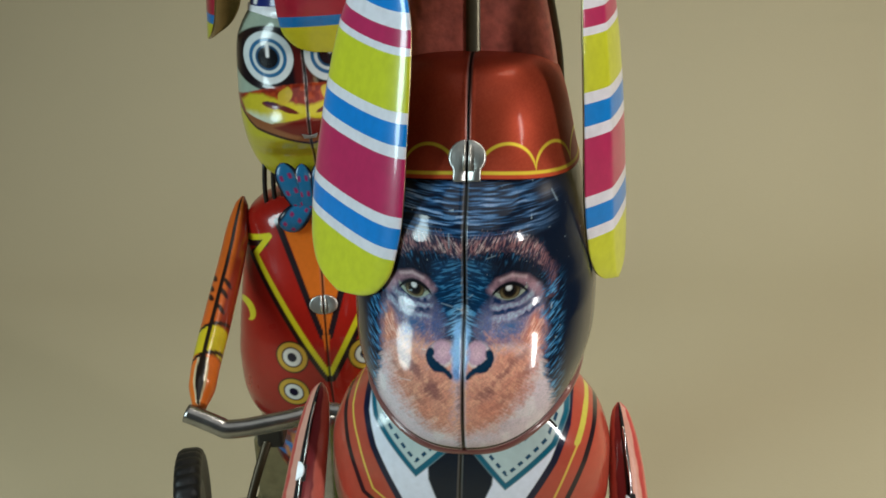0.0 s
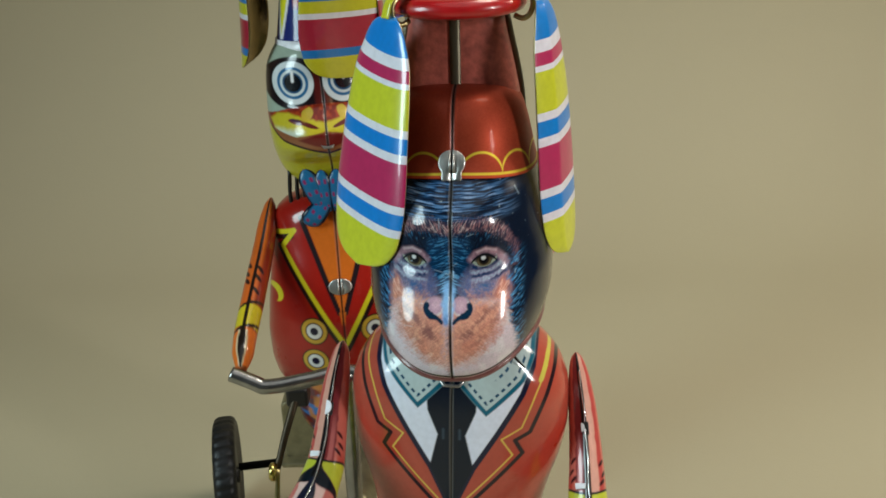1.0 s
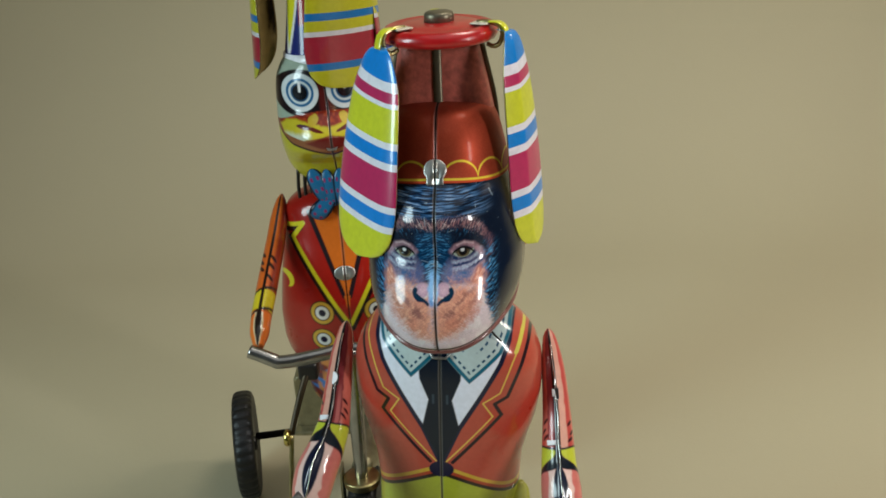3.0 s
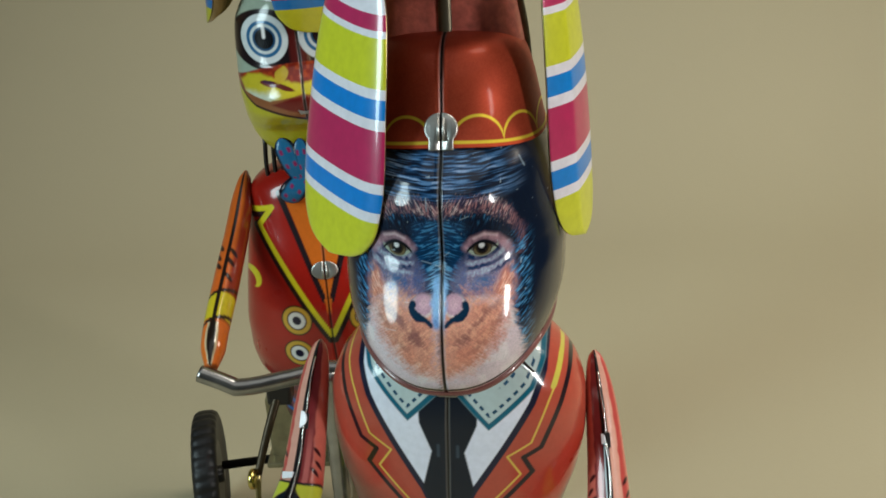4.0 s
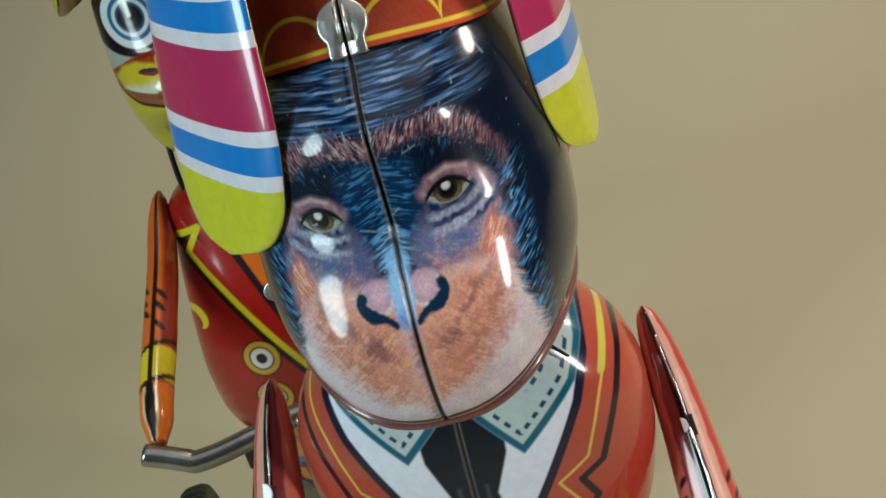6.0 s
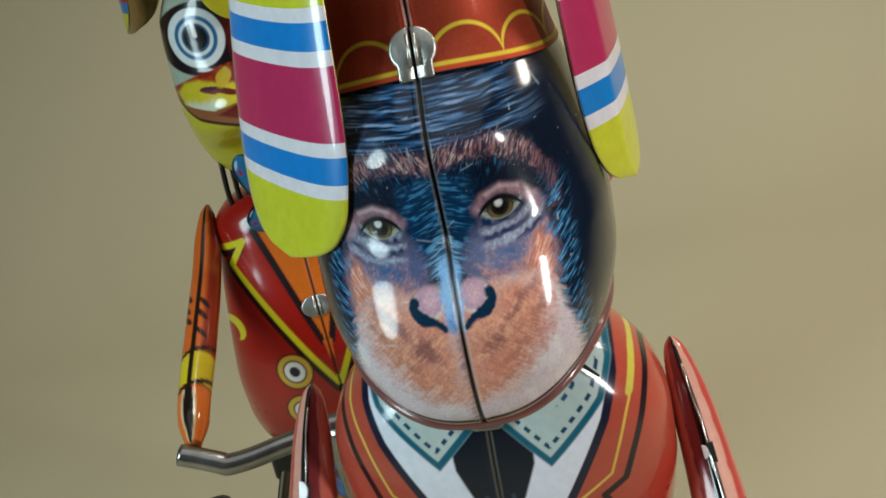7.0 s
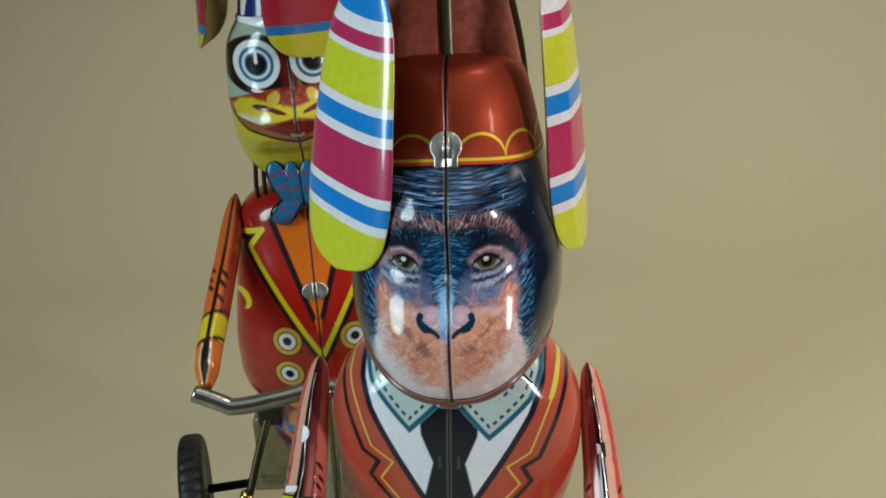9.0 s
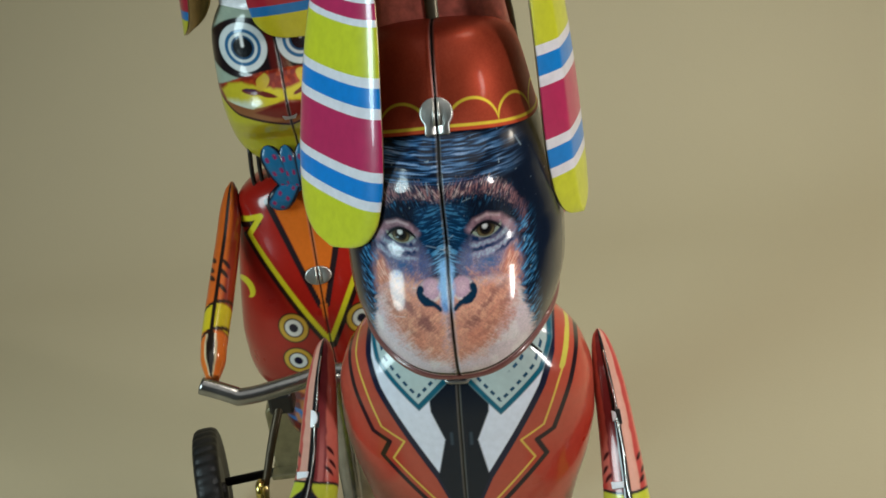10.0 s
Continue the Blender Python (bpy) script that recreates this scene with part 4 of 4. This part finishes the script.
    # handlebar, stem and the tricycle underneath
    bar = [loc(-34.5, -10.6, 91.2), loc(-32.5, -11.6, 90.0), loc(-28, -13.2, 86.2), loc(-22, -14.4, 81.5), loc(-14, -16, 77), loc(2, -17, 76), loc(17, -16, 76), loc(24, -13, 78), loc(29, -9, 80), loc(33, -6, 79.5)]
    part("handlebar", sweep("handlebar", GREY_STEEL, bar, lambda t: 2.1 - 0.5 * min(1, abs(t - 0.06) * 6), 120, 16, (0, 0, 1)), toy, "bent steel handlebar")
    part("fork", sweep("fork", OLIVE, [(0, -33, 77), (0, -38, 60), (0, -40, 48)], lambda t: 3.0 + 1.5 * t, 20, 20), toy)
    wheel(toy, "front_wheel", 0, -42, 25.6, 20.0, 8)
    for side in (-1, 1):
        wheel(toy, "rear_wheel", side * 35.5, 28, 25.0, 19.4, 6.7)
        part("leg", sweep("leg", plain("trouser_tin", (150, 150, 60), 0.35, 0, 0.4), [(side * 15.8, -3.5, 78.5), (side * 15.8, -5.0, 76), (side * 15.6, -10, 72), (side * 15.4, -18, 64), (side * 16, -30, 50), (side * 14, -36, 34)], lambda t: 2.5 * float(curve([0, 0.03, 0.1, 0.6, 1], [0.2, 0.75, 1.0, 1.1, 0.9], np.array(t))), 60, 24, squash=0.7), toy, "olive-yellow tin leg")
        part("shoe", sweep("shoe", ORANGE, [(side * 14, -32, 31), (side * 14, -40, 29), (side * 14, -48, 28)], lambda t: 4.2 * math.sqrt(max(0.05, 1 - (2 * t - 1) ** 2 * 0.9)), 16, 16), toy, "orange tin shoe")
    part("axle", lathe("axle", BLACK, [(0.05, -35), (1.4, -35), (1.4, 35), (0.05, 35)], (0, 28, 25.0), "x", 12), toy)
    part("frame", sweep("frame", OLIVE, [(0, -36, 46), (0, -20, 44), (0, 10, 40), (0, 36, 30)], lambda t: 4 + 8 * t, 30, 20), toy, "olive gilt tin frame")
    part("seat", lathe("seat", BLACK, [(0.05, 54), (12, 54), (15, 51), (14, 47), (0.05, 45)], (0, 2, 0), "z", 40), toy)
    return toy


toy_one()


# ---- toy two: figure with a broad yellow bill on a second tricycle ----
LEAN_TWO = Matrix.Translation((0, 0, 0.075)) @ pose(0, 0, 0, 0, -3, 0) @ Matrix.Translation((0, 0, -0.075))
D_HEAD_Z = [129.6, 131.0, 134.0, 137.0, 140.0, 143.0, 146.0, 149.5, 153.0, 158.0, 162.0, 165.0, 168.0]
D_HEAD_W = [8.6, 11.0, 13.4, 14.6, 15.2, 15.5, 15.7, 15.7, 15.5, 15.1, 14.4, 13.0, 11.0]
D_HEAD_F = [7.0, 8.5, 10.0, 11.6, 15.5, 18.4, 18.8, 17.0, 13.6, 12.7, 12.3, 11.5, 10.0]
D_HEAD_B = [7.0, 9.0, 11.0, 12.0, 13.0, 14.0, 14.5, 14.5, 14.5, 14.0, 13.0, 11.5, 10.0]


def bill_ink(x, y, z, a):
    ax = np.abs(x)
    ex = np.abs(x + 0.9)
    f = np.cos(a) > -0.3
    rag = vn(x * 1.3, z * 1.3, 43) - 0.5
    col = np.zeros(x.shape + (3,)) + lin(152, 166, 150)
    col = lay(col, f * ease(1.06, 1.0, np.hypot((ex - 6.2) / 8.4, (z - 158.6) / 6.4)), (26, 17, 22))
    col = lay(col, f * ease(2.6, 1.6, ax) * ease(150, 152, z) * ease(164, 161, z), (84, 26, 24))
    eye = np.hypot(ex - 6.5, z - 158.8)
    for rad, rgb in ((5.4, (206, 212, 214)), (4.05, (36, 96, 140)), (3.3, (200, 208, 210)), (2.65, (30, 74, 110)), (2.2, (10, 12, 18))):
        col = lay(col, f * ease(rad + 0.15, rad - 0.15, eye), rgb)
    col = lay(col, f * line_of(ex, z, [(6.5, 159.2), (6.4, 161.4)], 0.75, 0.2), (230, 230, 230))
    # red-brown bill, bounded by a dark line; yellow below it
    top = 153.4 - 0.012 * ax**2
    bot = 141.3 + 0.3 * ax + 0.33 * np.clip(ax - 11, 0, None) ** 1.5
    col = lay(col, f * ease(top, top - 0.4, z), (182, 174, 40))
    bill = f * ease(top + 0.2, top - 0.2, z) * ease(bot - 0.2, bot + 0.2, z)
    col = lay(col, bill, (122, 34, 22))
    col = lay(col, bill * 0.8 * ease(-0.1, 0.25, rag) * ease(149, 151.5, z), (166, 66, 30))
    mous = [(14.4, 149.7), (12.4, 151.3), (9.8, 151.6), (6.0, 150.7), (2.0, 149.8), (0, 149.3), (0, 147.3), (3, 146.6), (7.8, 146.0), (11, 146.3), (13.4, 147.6)]
    m = bill * area_of(ax, z + 0.3 * rag, mous, 0.3)
    col = lay(col, m, (190, 174, 44))
    col = lay(col, m * ease(148.6, 146.8, z + 0.4 * rag) * ease(4.5, 8.0, ax), (196, 202, 182))
    for cx, cz, rx, rz, tilt, rgb in ((7.0, 149.55, 2.6, 0.62, 0.1, (104, 38, 28)), (4.6, 149.0, 2.6, 0.55, 0.3, (96, 34, 28)), (7.6, 149.9, 1.4, 0.35, 0.1, (70, 34, 60))):
        col = lay(col, m * ease(1.1, 0.85, np.hypot((ax - cx) / rx, (z - cz - tilt * (ax - cx)) / rz) + 0.3 * rag), rgb)
    col = lay(col, bill * ease(1.1, 0.85, np.hypot((ax - 4.6 + 0.4 * (z - 151.2)) / 1.5, (z - 151.2) / 1.6) + 0.3 * rag), (188, 160, 52))
    # under the moustache: brown lip with a dark red lens
    lip = bill * ease(0.1, -0.1, z - np.where(ax < 7.8, 147.3 - 0.17 * ax, 146.0 + 0.26 * (ax - 7.8)))
    col = lay(col, lip, (136, 84, 52))
    col = lay(col, lip * area_of(ax, z, [(7.5, 145.2), (3, 146.6), (0, 147.0), (0, 142.9), (3.4, 143.7)], 0.25), (104, 28, 24))
    col = lay(col, f * ease(0.4, 0.25, np.abs(z - bot)) * ease(15.4, 14.6, ax), (52, 20, 16))
    return col


D_BODY_Z = [67.0, 68.5, 71.0, 75.0, 80.0, 86.0, 93.0, 100.0, 107.0, 113.0, 118.5, 121.8, 124.2, 126.0, 127.0]
D_BODY_W = [15.0, 19.0, 22.0, 23.6, 24.2, 24.1, 23.2, 22.0, 20.7, 19.4, 18.4, 17.4, 15.0, 11.0, 6.0]
D_BODY_F = [12.0, 14.0, 16.0, 18.0, 19.4, 20.0, 19.4, 17.8, 15.6, 13.6, 12.0, 11.0, 9.6, 7.6, 5.0]
D_BODY_B = [12.0, 14.0, 15.0, 16.0, 16.5, 17.0, 17.0, 16.0, 15.0, 13.5, 12.0, 11.0, 9.6, 7.6, 5.0]


def vest_ink(x, y, z, a):
    ax = np.abs(x)
    f = (np.cos(a) > -0.35) * 1.0
    col = np.zeros(x.shape + (3,)) + lin(158, 30, 20)
    col = lay(col, 0.5 * vn(x * 0.12, z * 0.12, 50), (140, 22, 16))
    col = lay(col, 0.8 * ease(76, 70, z), (120, 30, 24))
    vest = [(0, 126), (8.4, 121.5), (0.6, 97.8), (0, 94)]
    col = lay(col, f * line_of(ax, z, [(9.4, 121.6), (0.8, 96.6)], 1.5), (34, 26, 30))
    col = lay(col, f * area_of(ax, z, vest), (206, 104, 32))
    col = lay(col, f * area_of(ax, z, [(0, 96.8), (0.9, 96.8), (0, 90.5)]), (206, 104, 32))
    v = [(19.5, 116.4), (11.6, 118.3), (15.4, 113.8), (0.2, 87.6)]
    col = lay(col, f * line_of(ax, z, [(19.5, 115.2), (12.6, 116.8), (16.4, 113.4), (0.6, 86.2)], 1.5), (30, 16, 18))
    col = lay(col, f * line_of(ax, z, v, 1.25), (206, 196, 36))
    for bx, bz in ((8.4, 91.6), (9.0, 82.6)):
        b = np.hypot(ax - bx, z - bz)
        for r, rgb in ((3.9, (40, 18, 16)), (3.55, (200, 160, 56)), (2.5, (60, 26, 20)), (2.15, (220, 220, 214)), (1.1, (26, 22, 46))):
            col = lay(col, f * ease(r + 0.14, r - 0.14, b), rgb)
    mo = np.hypot(ax - 19.0, z - 100.6)
    col = lay(col, f * ease(2.6, 2.3, mo) * ease(1.6, 1.9, np.hypot(ax - 20.0, z - 99.6)), (206, 190, 40))
    return col


def trouser_ink(x, y, z, a):
    n = vn(x * 0.55, z * 0.55, 60)
    col = np.zeros(x.shape + (3,)) + lin(92, 50, 56)
    col = lay(col, ease(0.5, 0.6, n), (120, 40, 30))
    col = lay(col, ease(0.62, 0.7, vn(x * 0.4, z * 0.4, 61)), (60, 110, 170))
    col = lay(col, ease(0.6, 0.78, vn(x * 0.45, z * 0.45, 62)), (190, 120, 60))
    return col


def sleeve_two(t, ang):
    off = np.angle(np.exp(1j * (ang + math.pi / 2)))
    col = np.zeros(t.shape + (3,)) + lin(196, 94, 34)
    # right half brown-red, with its shade put into the ink as well
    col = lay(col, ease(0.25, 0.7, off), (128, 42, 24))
    for c, o in ((0.42, -0.75), (0.47, -0.8), (0.52, -0.6), (0.5, 0.35), (0.58, 0.4), (0.45, 0.45)):
        col = lay(col, ease(1.0, 0.6, np.hypot((t - c - 0.05 * (off - o)) / 0.018, (off - o) / 0.45)), (40, 18, 16))
    col = lay(col, ease(0.66, 0.665, t) * ease(0.80, 0.795, t), (196, 178, 36))
    col = lay(col, ease(0.8, 0.81, t), (214, 110, 40))
    col = lay(col, ease(0.012, 0.007, np.abs(t - 0.66 + 0.02 * off)), (40, 24, 20))
    col = lay(col, ease(0.012, 0.007, np.abs(t - 0.80 + 0.02 * off)), (40, 24, 20))
    slot = 0.14 + 0.22 * np.sin(np.clip((t - 0.8) / 0.2, 0, 1) * math.pi) ** 0.7
    col = lay(col, ease(slot + 0.22, slot + 0.14, np.abs(off)) * (t > 0.82), (196, 176, 140))
    return lay(col, ease(slot + 0.04, slot - 0.04, np.abs(off)), (30, 22, 18))


def stripes_two():
    m = STRIPES.copy()
    m.name = "striped_tin_bold"
    cr = [n for n in m.node_tree.nodes if n.bl_idname == "ShaderNodeValToRGB"][0].color_ramp
    # inks set dimmer than toy one's: weaker light put into the colours
    blue, white, red, lime = (0, 104, 170), (202, 200, 206), (152, 24, 48), (178, 174, 28)
    steps = [(0.0, blue), (0.05, blue), (0.1, blue), (0.215, white), (0.257, red), (0.32, white), (0.358, lime), (0.51, blue), (0.556, lime),
             (0.623, white), (0.653, red), (0.825, blue), (0.873, lime)]
    for e, (pos, rgb) in zip(cr.elements, steps):
        e.position, e.color = pos, (*lin(*rgb), 1)
    return m


def toy_two():
    base = pose(-0.029, 0.098, 0)
    toy = thing("tin_toy_tricycle", base, "tin toy rider with yellow bill and red coat, on tricycle", "toy")

    def loc(x, y, z):
        return (x + 29.0, y - 98.0, z)

    def leaned(me):
        me.transform(LEAN_TWO)
        return me

    def yawed(me):
        me.transform(pose(0, 0, 0, 0, 0, 5))
        return me

    head = part("head", leaned(yawed(shell("head", PRINT, D_HEAD_Z, D_HEAD_W, D_HEAD_F, D_HEAD_B, bill_ink, 2.1, 400, 300, 0.55, 0.35))), toy, "printed tin head with ringed eyes and a broad bill")
    hat = part("hat", leaned(lathe("hat", WHITE, [(9.0, 165.4), (11.3, 165.6), (11.6, 166.6), (11.3, 168.7), (9.5, 169.0)], (0, 0.5, 0), "z", 60)), toy, "white hat band under a printed cone")

    def cone_ink(x, y, z, a):
        col = np.zeros(x.shape + (3,)) + lin(26, 38, 104)
        off = np.abs(np.abs(a) - 0.95)
        wide = 0.75 * np.clip((z - 169.5) / 32.0, 0, 1)
        col = lay(col, ease(0.62, 0.58, np.abs(off - 0.95) + 0.004 * (200 - z)) * ease(176, 178, z), (150, 34, 34))
        for at, rgb in ((183.0, (20, 60, 70)), (192.0, (190, 120, 40))):
            col = lay(col, ease(2.6, 2.2, np.hypot((np.abs(a) - 1.62) * 8, z - at)), rgb)
        col = lay(col, ease(wide + 0.1, wide + 0.06, off) * (z > 169), (218, 216, 216))
        return lay(col, ease(wide, wide - 0.04, off) * (z > 170), (206, 200, 40))

    part("cone", leaned(shell("cone", PRINT, [168.6, 180, 192, 204, 206], [10.8, 8.6, 6.8, 5.2, 4.8], [10.2, 8.4, 6.8, 5.2, 4.8], [10, 8.4, 6.8, 5.2, 4.8], cone_ink, 2.0, 120, 120, 0.8, 0.0)), hat,
         "pointed hat printed yellow, blue and red")
    disc = part("propeller_disc", leaned(lathe("propeller_disc", RED, [(0.05, 206.0), (8.2, 205.9), (10.4, 205.8), (11.6, 205.0), (12, 204.0), (11.4, 202.8), (10.4, 202.4), (9, 204.0), (0.05, 204.4)], (0, 0, 0), "z", 60)),
                toy, "glossy red disc that carries three blades")
    bold = stripes_two()
    for az, start, reach, long, half, flat in ((41, 16.2, 14.8, 45.2, 14.4, 25.5), (-95, 14.5, 21.0, 43.0, 12.2, 17.0), (112, 15.0, 18.0, 43.0, 12.4, 18.0)):
        striped_blade(toy, (0, 0), az, 204.3, start, reach, long, half, [bold, DARK_BRASS], -0.023, LEAN_TWO, flat, 0.15)

    part("body", leaned(shell("body", PRINT, D_BODY_Z, D_BODY_W, D_BODY_F, D_BODY_B, vest_ink, 2.25, 320, 280, 0.58, 0.3)), toy, "tin torso printed as a red coat with an orange vest")
    part("trousers", leaned(shell("trousers", PRINT, [48, 50, 54, 60, 67, 74], [3, 11, 16.5, 18.8, 19.4, 19.4], [3, 10, 15.5, 18.0, 18.6, 18.6], [3, 6, 11, 13, 14, 14], trouser_ink, 2.2, 120, 80, 0.8, 0.0)), toy, "dark tin trousers with bright patches")
    part("clip", leaned(clip("clip", (0, -17.2, 103.8), 2.2, pose(0, 0, 0, 76, 0, 0) @ Matrix.Diagonal((1.35, 1, 1, 1)), False)), toy, "bent bright steel tab")
    part("tab", leaned(yawed(slab("tab", TIN, [(-1.7, 0.5), (-0.3, 0.1), (0.3, 0.1), (1.7, 0.5), (1.2, -0.5), (-1.2, -0.5)], 0.4, Matrix.Translation((0, -18.5, 143.4)) @ pose(0, 0, 0, 80, 0, 0)))), head, "small bent steel tab")
    # neck pins and the spotted bow
    for x in (-12.2, -10.2, -8.2, 8.2, 10.2, 12.2):
        part("neck_pin", leaned(sweep("neck_pin", BLACK, [(x, -4.0, 121), (x, -5.0, 126), (x * 0.94, -5.0, 134)], 0.55, 10, 8)), toy)
    cloth = litho("spotted_tin", 0.35, 0, 0.4)
    for name, x0, z0, x1, z1, w in (("bow_loop", -2.8, 125.0, -6.4, 136.0, 2.6), ("bow_loop", -1.4, 124.0, -2.0, 135.6, 2.1), ("bow_loop", 1.4, 124.0, 2.0, 135.6, 2.1), ("bow_loop", 2.8, 125.0, 6.4, 136.0, 2.6),
                                    ("bow_tail", -1.6, 126.4, -7.6, 120.6, 3.0), ("bow_tail", 1.6, 126.4, 7.6, 120.6, 3.0)):
        def spots(t, ang):
            col = np.zeros(t.shape + (3,)) + lin(30, 98, 140)
            off = np.arccos(np.abs(np.sin(ang)))
            cell = np.hypot(np.mod(t * 3.4, 1) - 0.5, (off - 0.4) * 0.8)
            col = lay(col, ease(0.2, 0.15, cell), (132, 36, 84))
            return lay(col, ease(0.72, 0.9, off), (12, 18, 34))
        part(name, leaned(sweep(name, cloth, [(x0, -12.4, z0), ((x0 + x1) / 2, -13.2, (z0 + z1) / 2), (x1, -12.4, z1)],
                                (lambda ww: lambda t: ww * (0.25 + 0.75 * math.sin(math.pi * (0.12 + 0.6 * t)) ** 0.7) * math.sqrt(max(0.01, 1 - max(0.0, (t - 0.72) / 0.28) ** 2)))(w), 40, 40, (1, 0, 0), spots, squash=0.45)), toy, "blue bow with dark red spots")
    # arms, handlebar, steering
    arm = [loc(-50.3, 99, 123.2), loc(-51.4, 88, 113.2), loc(-52.4, 74, 105.4), loc(-52.9, 60, 99.4), loc(-52.5, 51.0, 95.6)]
    twin = [(-x, y, z) for x, y, z in arm]
    for pts in (arm, twin):
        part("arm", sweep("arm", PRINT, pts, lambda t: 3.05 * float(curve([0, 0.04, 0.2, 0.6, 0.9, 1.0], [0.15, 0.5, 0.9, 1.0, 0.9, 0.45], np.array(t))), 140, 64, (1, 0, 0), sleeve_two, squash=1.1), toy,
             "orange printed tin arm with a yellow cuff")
    bar = [loc(-54.8, 49.8, 95.0), loc(-51.5, 49.2, 93.9), loc(-48.2, 48.5, 92.7), loc(-46.8, 48.2, 92.2), loc(-45.4, 48.3, 92.2), loc(-36, 49.5, 93.2), loc(-27, 51.5, 94.0), loc(-18, 49.5, 93.2), loc(-11, 47.9, 92.4), loc(-8.8, 47.6, 92.5), loc(1, 46.5, 94.4)]
    part("handlebar", sweep("handlebar", BAR_STEEL, bar, 1.9, 90, 20, (0, 0, 1)), toy, "bent bright steel handlebar")
    part("stem", sweep("stem", BAR_STEEL, [loc(-27, 51.5, 94), loc(-26.6, 50, 78), loc(-26.4, 47.7, 52)], lambda t: 3.0 - 1.2 * t, 24, 24), toy, "tapered dull steel steering stem")
    part("collar", lathe("collar", BRASS, [(1.6, 51.2), (5.0, 51.2), (5.3, 51.5), (5.2, 53.0), (5.5, 53.3), (5.3, 53.6), (4.6, 53.7), (1.6, 53.7)], loc(-26.4, 47.6, 0), "z", 36), toy, "brass fork collar")
    wheel(toy, "front_wheel", 2.6, -49.0, 28.6, 23.0, 8.5)
    # the rear axle stands a little askew
    askew = Matrix.Translation((-0.0444, 0.011, 0.025)) @ pose(0, 0, 0, 0, 0, 10) @ Matrix.Translation((0.0444, -0.011, -0.025))
    for side in (-1, 1):
        part("fork", slab("fork", OLIVE, [(-3, 0), (3, 0), (2.2, -34), (-2.2, -34)], 0.8, Matrix.Translation((2.6 + side * 6.2, -49.0, 56)) @ pose(0, 0, 0, 90, 0, 90)), toy)
        tyre = wheel(toy, "rear_wheel", side * 45.4, 10, 24.8, 19.2, 7.2)
        for ob in (tyre, *tyre.children):
            ob.data.transform(askew)
        x = side * 17.0
        part("leg", sweep("leg", BROWN, [(x + side * -3.0, -26, 76.5), (x + side * 0.2, -33, 67), (x + side * 2.4, -38.5, 59.0)], lambda t: 1.15 - 0.25 * t, 20, 10, (1, 0, 0), squash=0.6), toy, "dark brown tin upper leg")
        part("knee_bolt", lathe("knee_bolt", GOLD, [(0.05, -1.0), (1.9, -0.9), (2.5, -0.4), (2.5, 0.4), (1.9, 0.9), (0.05, 1.0)], (x + side * 3.0, -39.4, 60.2), "x", 20), toy, "shiny brass bolt")
        part("rod", sweep("rod", BRASS, [(x + side * 1.8, -38.6, 60.5), (x + side * 2.2, -42, 52), (x + side * 2.6, -46, 42)], 0.7, 12, 10), toy, "thin brass rod")
        part("shoe", sweep("shoe", ORANGE, [(x + side * 2.6, -42, 40), (x + side * 2.6, -49, 38.6), (x + side * 2.6, -56, 37.6)], lambda t: 4.4 * math.sqrt(max(0.04, 1 - (2 * t - 1) ** 2 * 0.92)), 20, 20, squash=0.7), toy, "orange tin shoe")
        part("pedal", sweep("pedal", BLACK, [(2.6, -49, 25.5), (x + side * 2.6, -49, 34.5)], 1.2, 8, 8), toy)
        part("hip", slab("hip", BLACK, [(-3, -3), (3, -3), (3, 3), (-3, 3)], 5.5, Matrix.Translation((side * 14, -25, 72.8)) @ pose(0, 0, 0, 0, 0, 0), 0.8), toy, "black tin hip bracket")
    rod = lathe("axle", BLACK, [(0.05, -42), (1.3, -42), (1.3, 42), (0.05, 42)], (0, 11, 27.0), "x", 12)
    rod.transform(askew)
    part("axle", rod, toy, "thin dark axle")
    part("housing", slab("housing", OLIVE, [(-23.5, 0), (23.5, 0), (23.8, 18.4), (22.6, 19.6), (-22.6, 19.6), (-23.8, 18.4)], 26, Matrix.Translation((0, 24, 39.5)) @ pose(0, 0, 0, 90, 0, 0), 0.6), toy,
         "olive gilt tin clockwork housing")
    part("flange", slab("flange", OLIVE, [(-24.4, -6), (24.4, -6), (24.4, 25), (-24.4, 25)], 1.6, Matrix.Translation((0, 0, 38.2)), 0.4), toy, "olive tin foot of the housing")
    part("frame", sweep("frame", OLIVE, [(2.4, -46, 54), (2.6, -30, 46), (1, -10, 44), (0, 8, 44)], lambda t: 3 + 3 * t, 24, 16), toy, "olive gilt tin frame")
    return toy


toy_two()
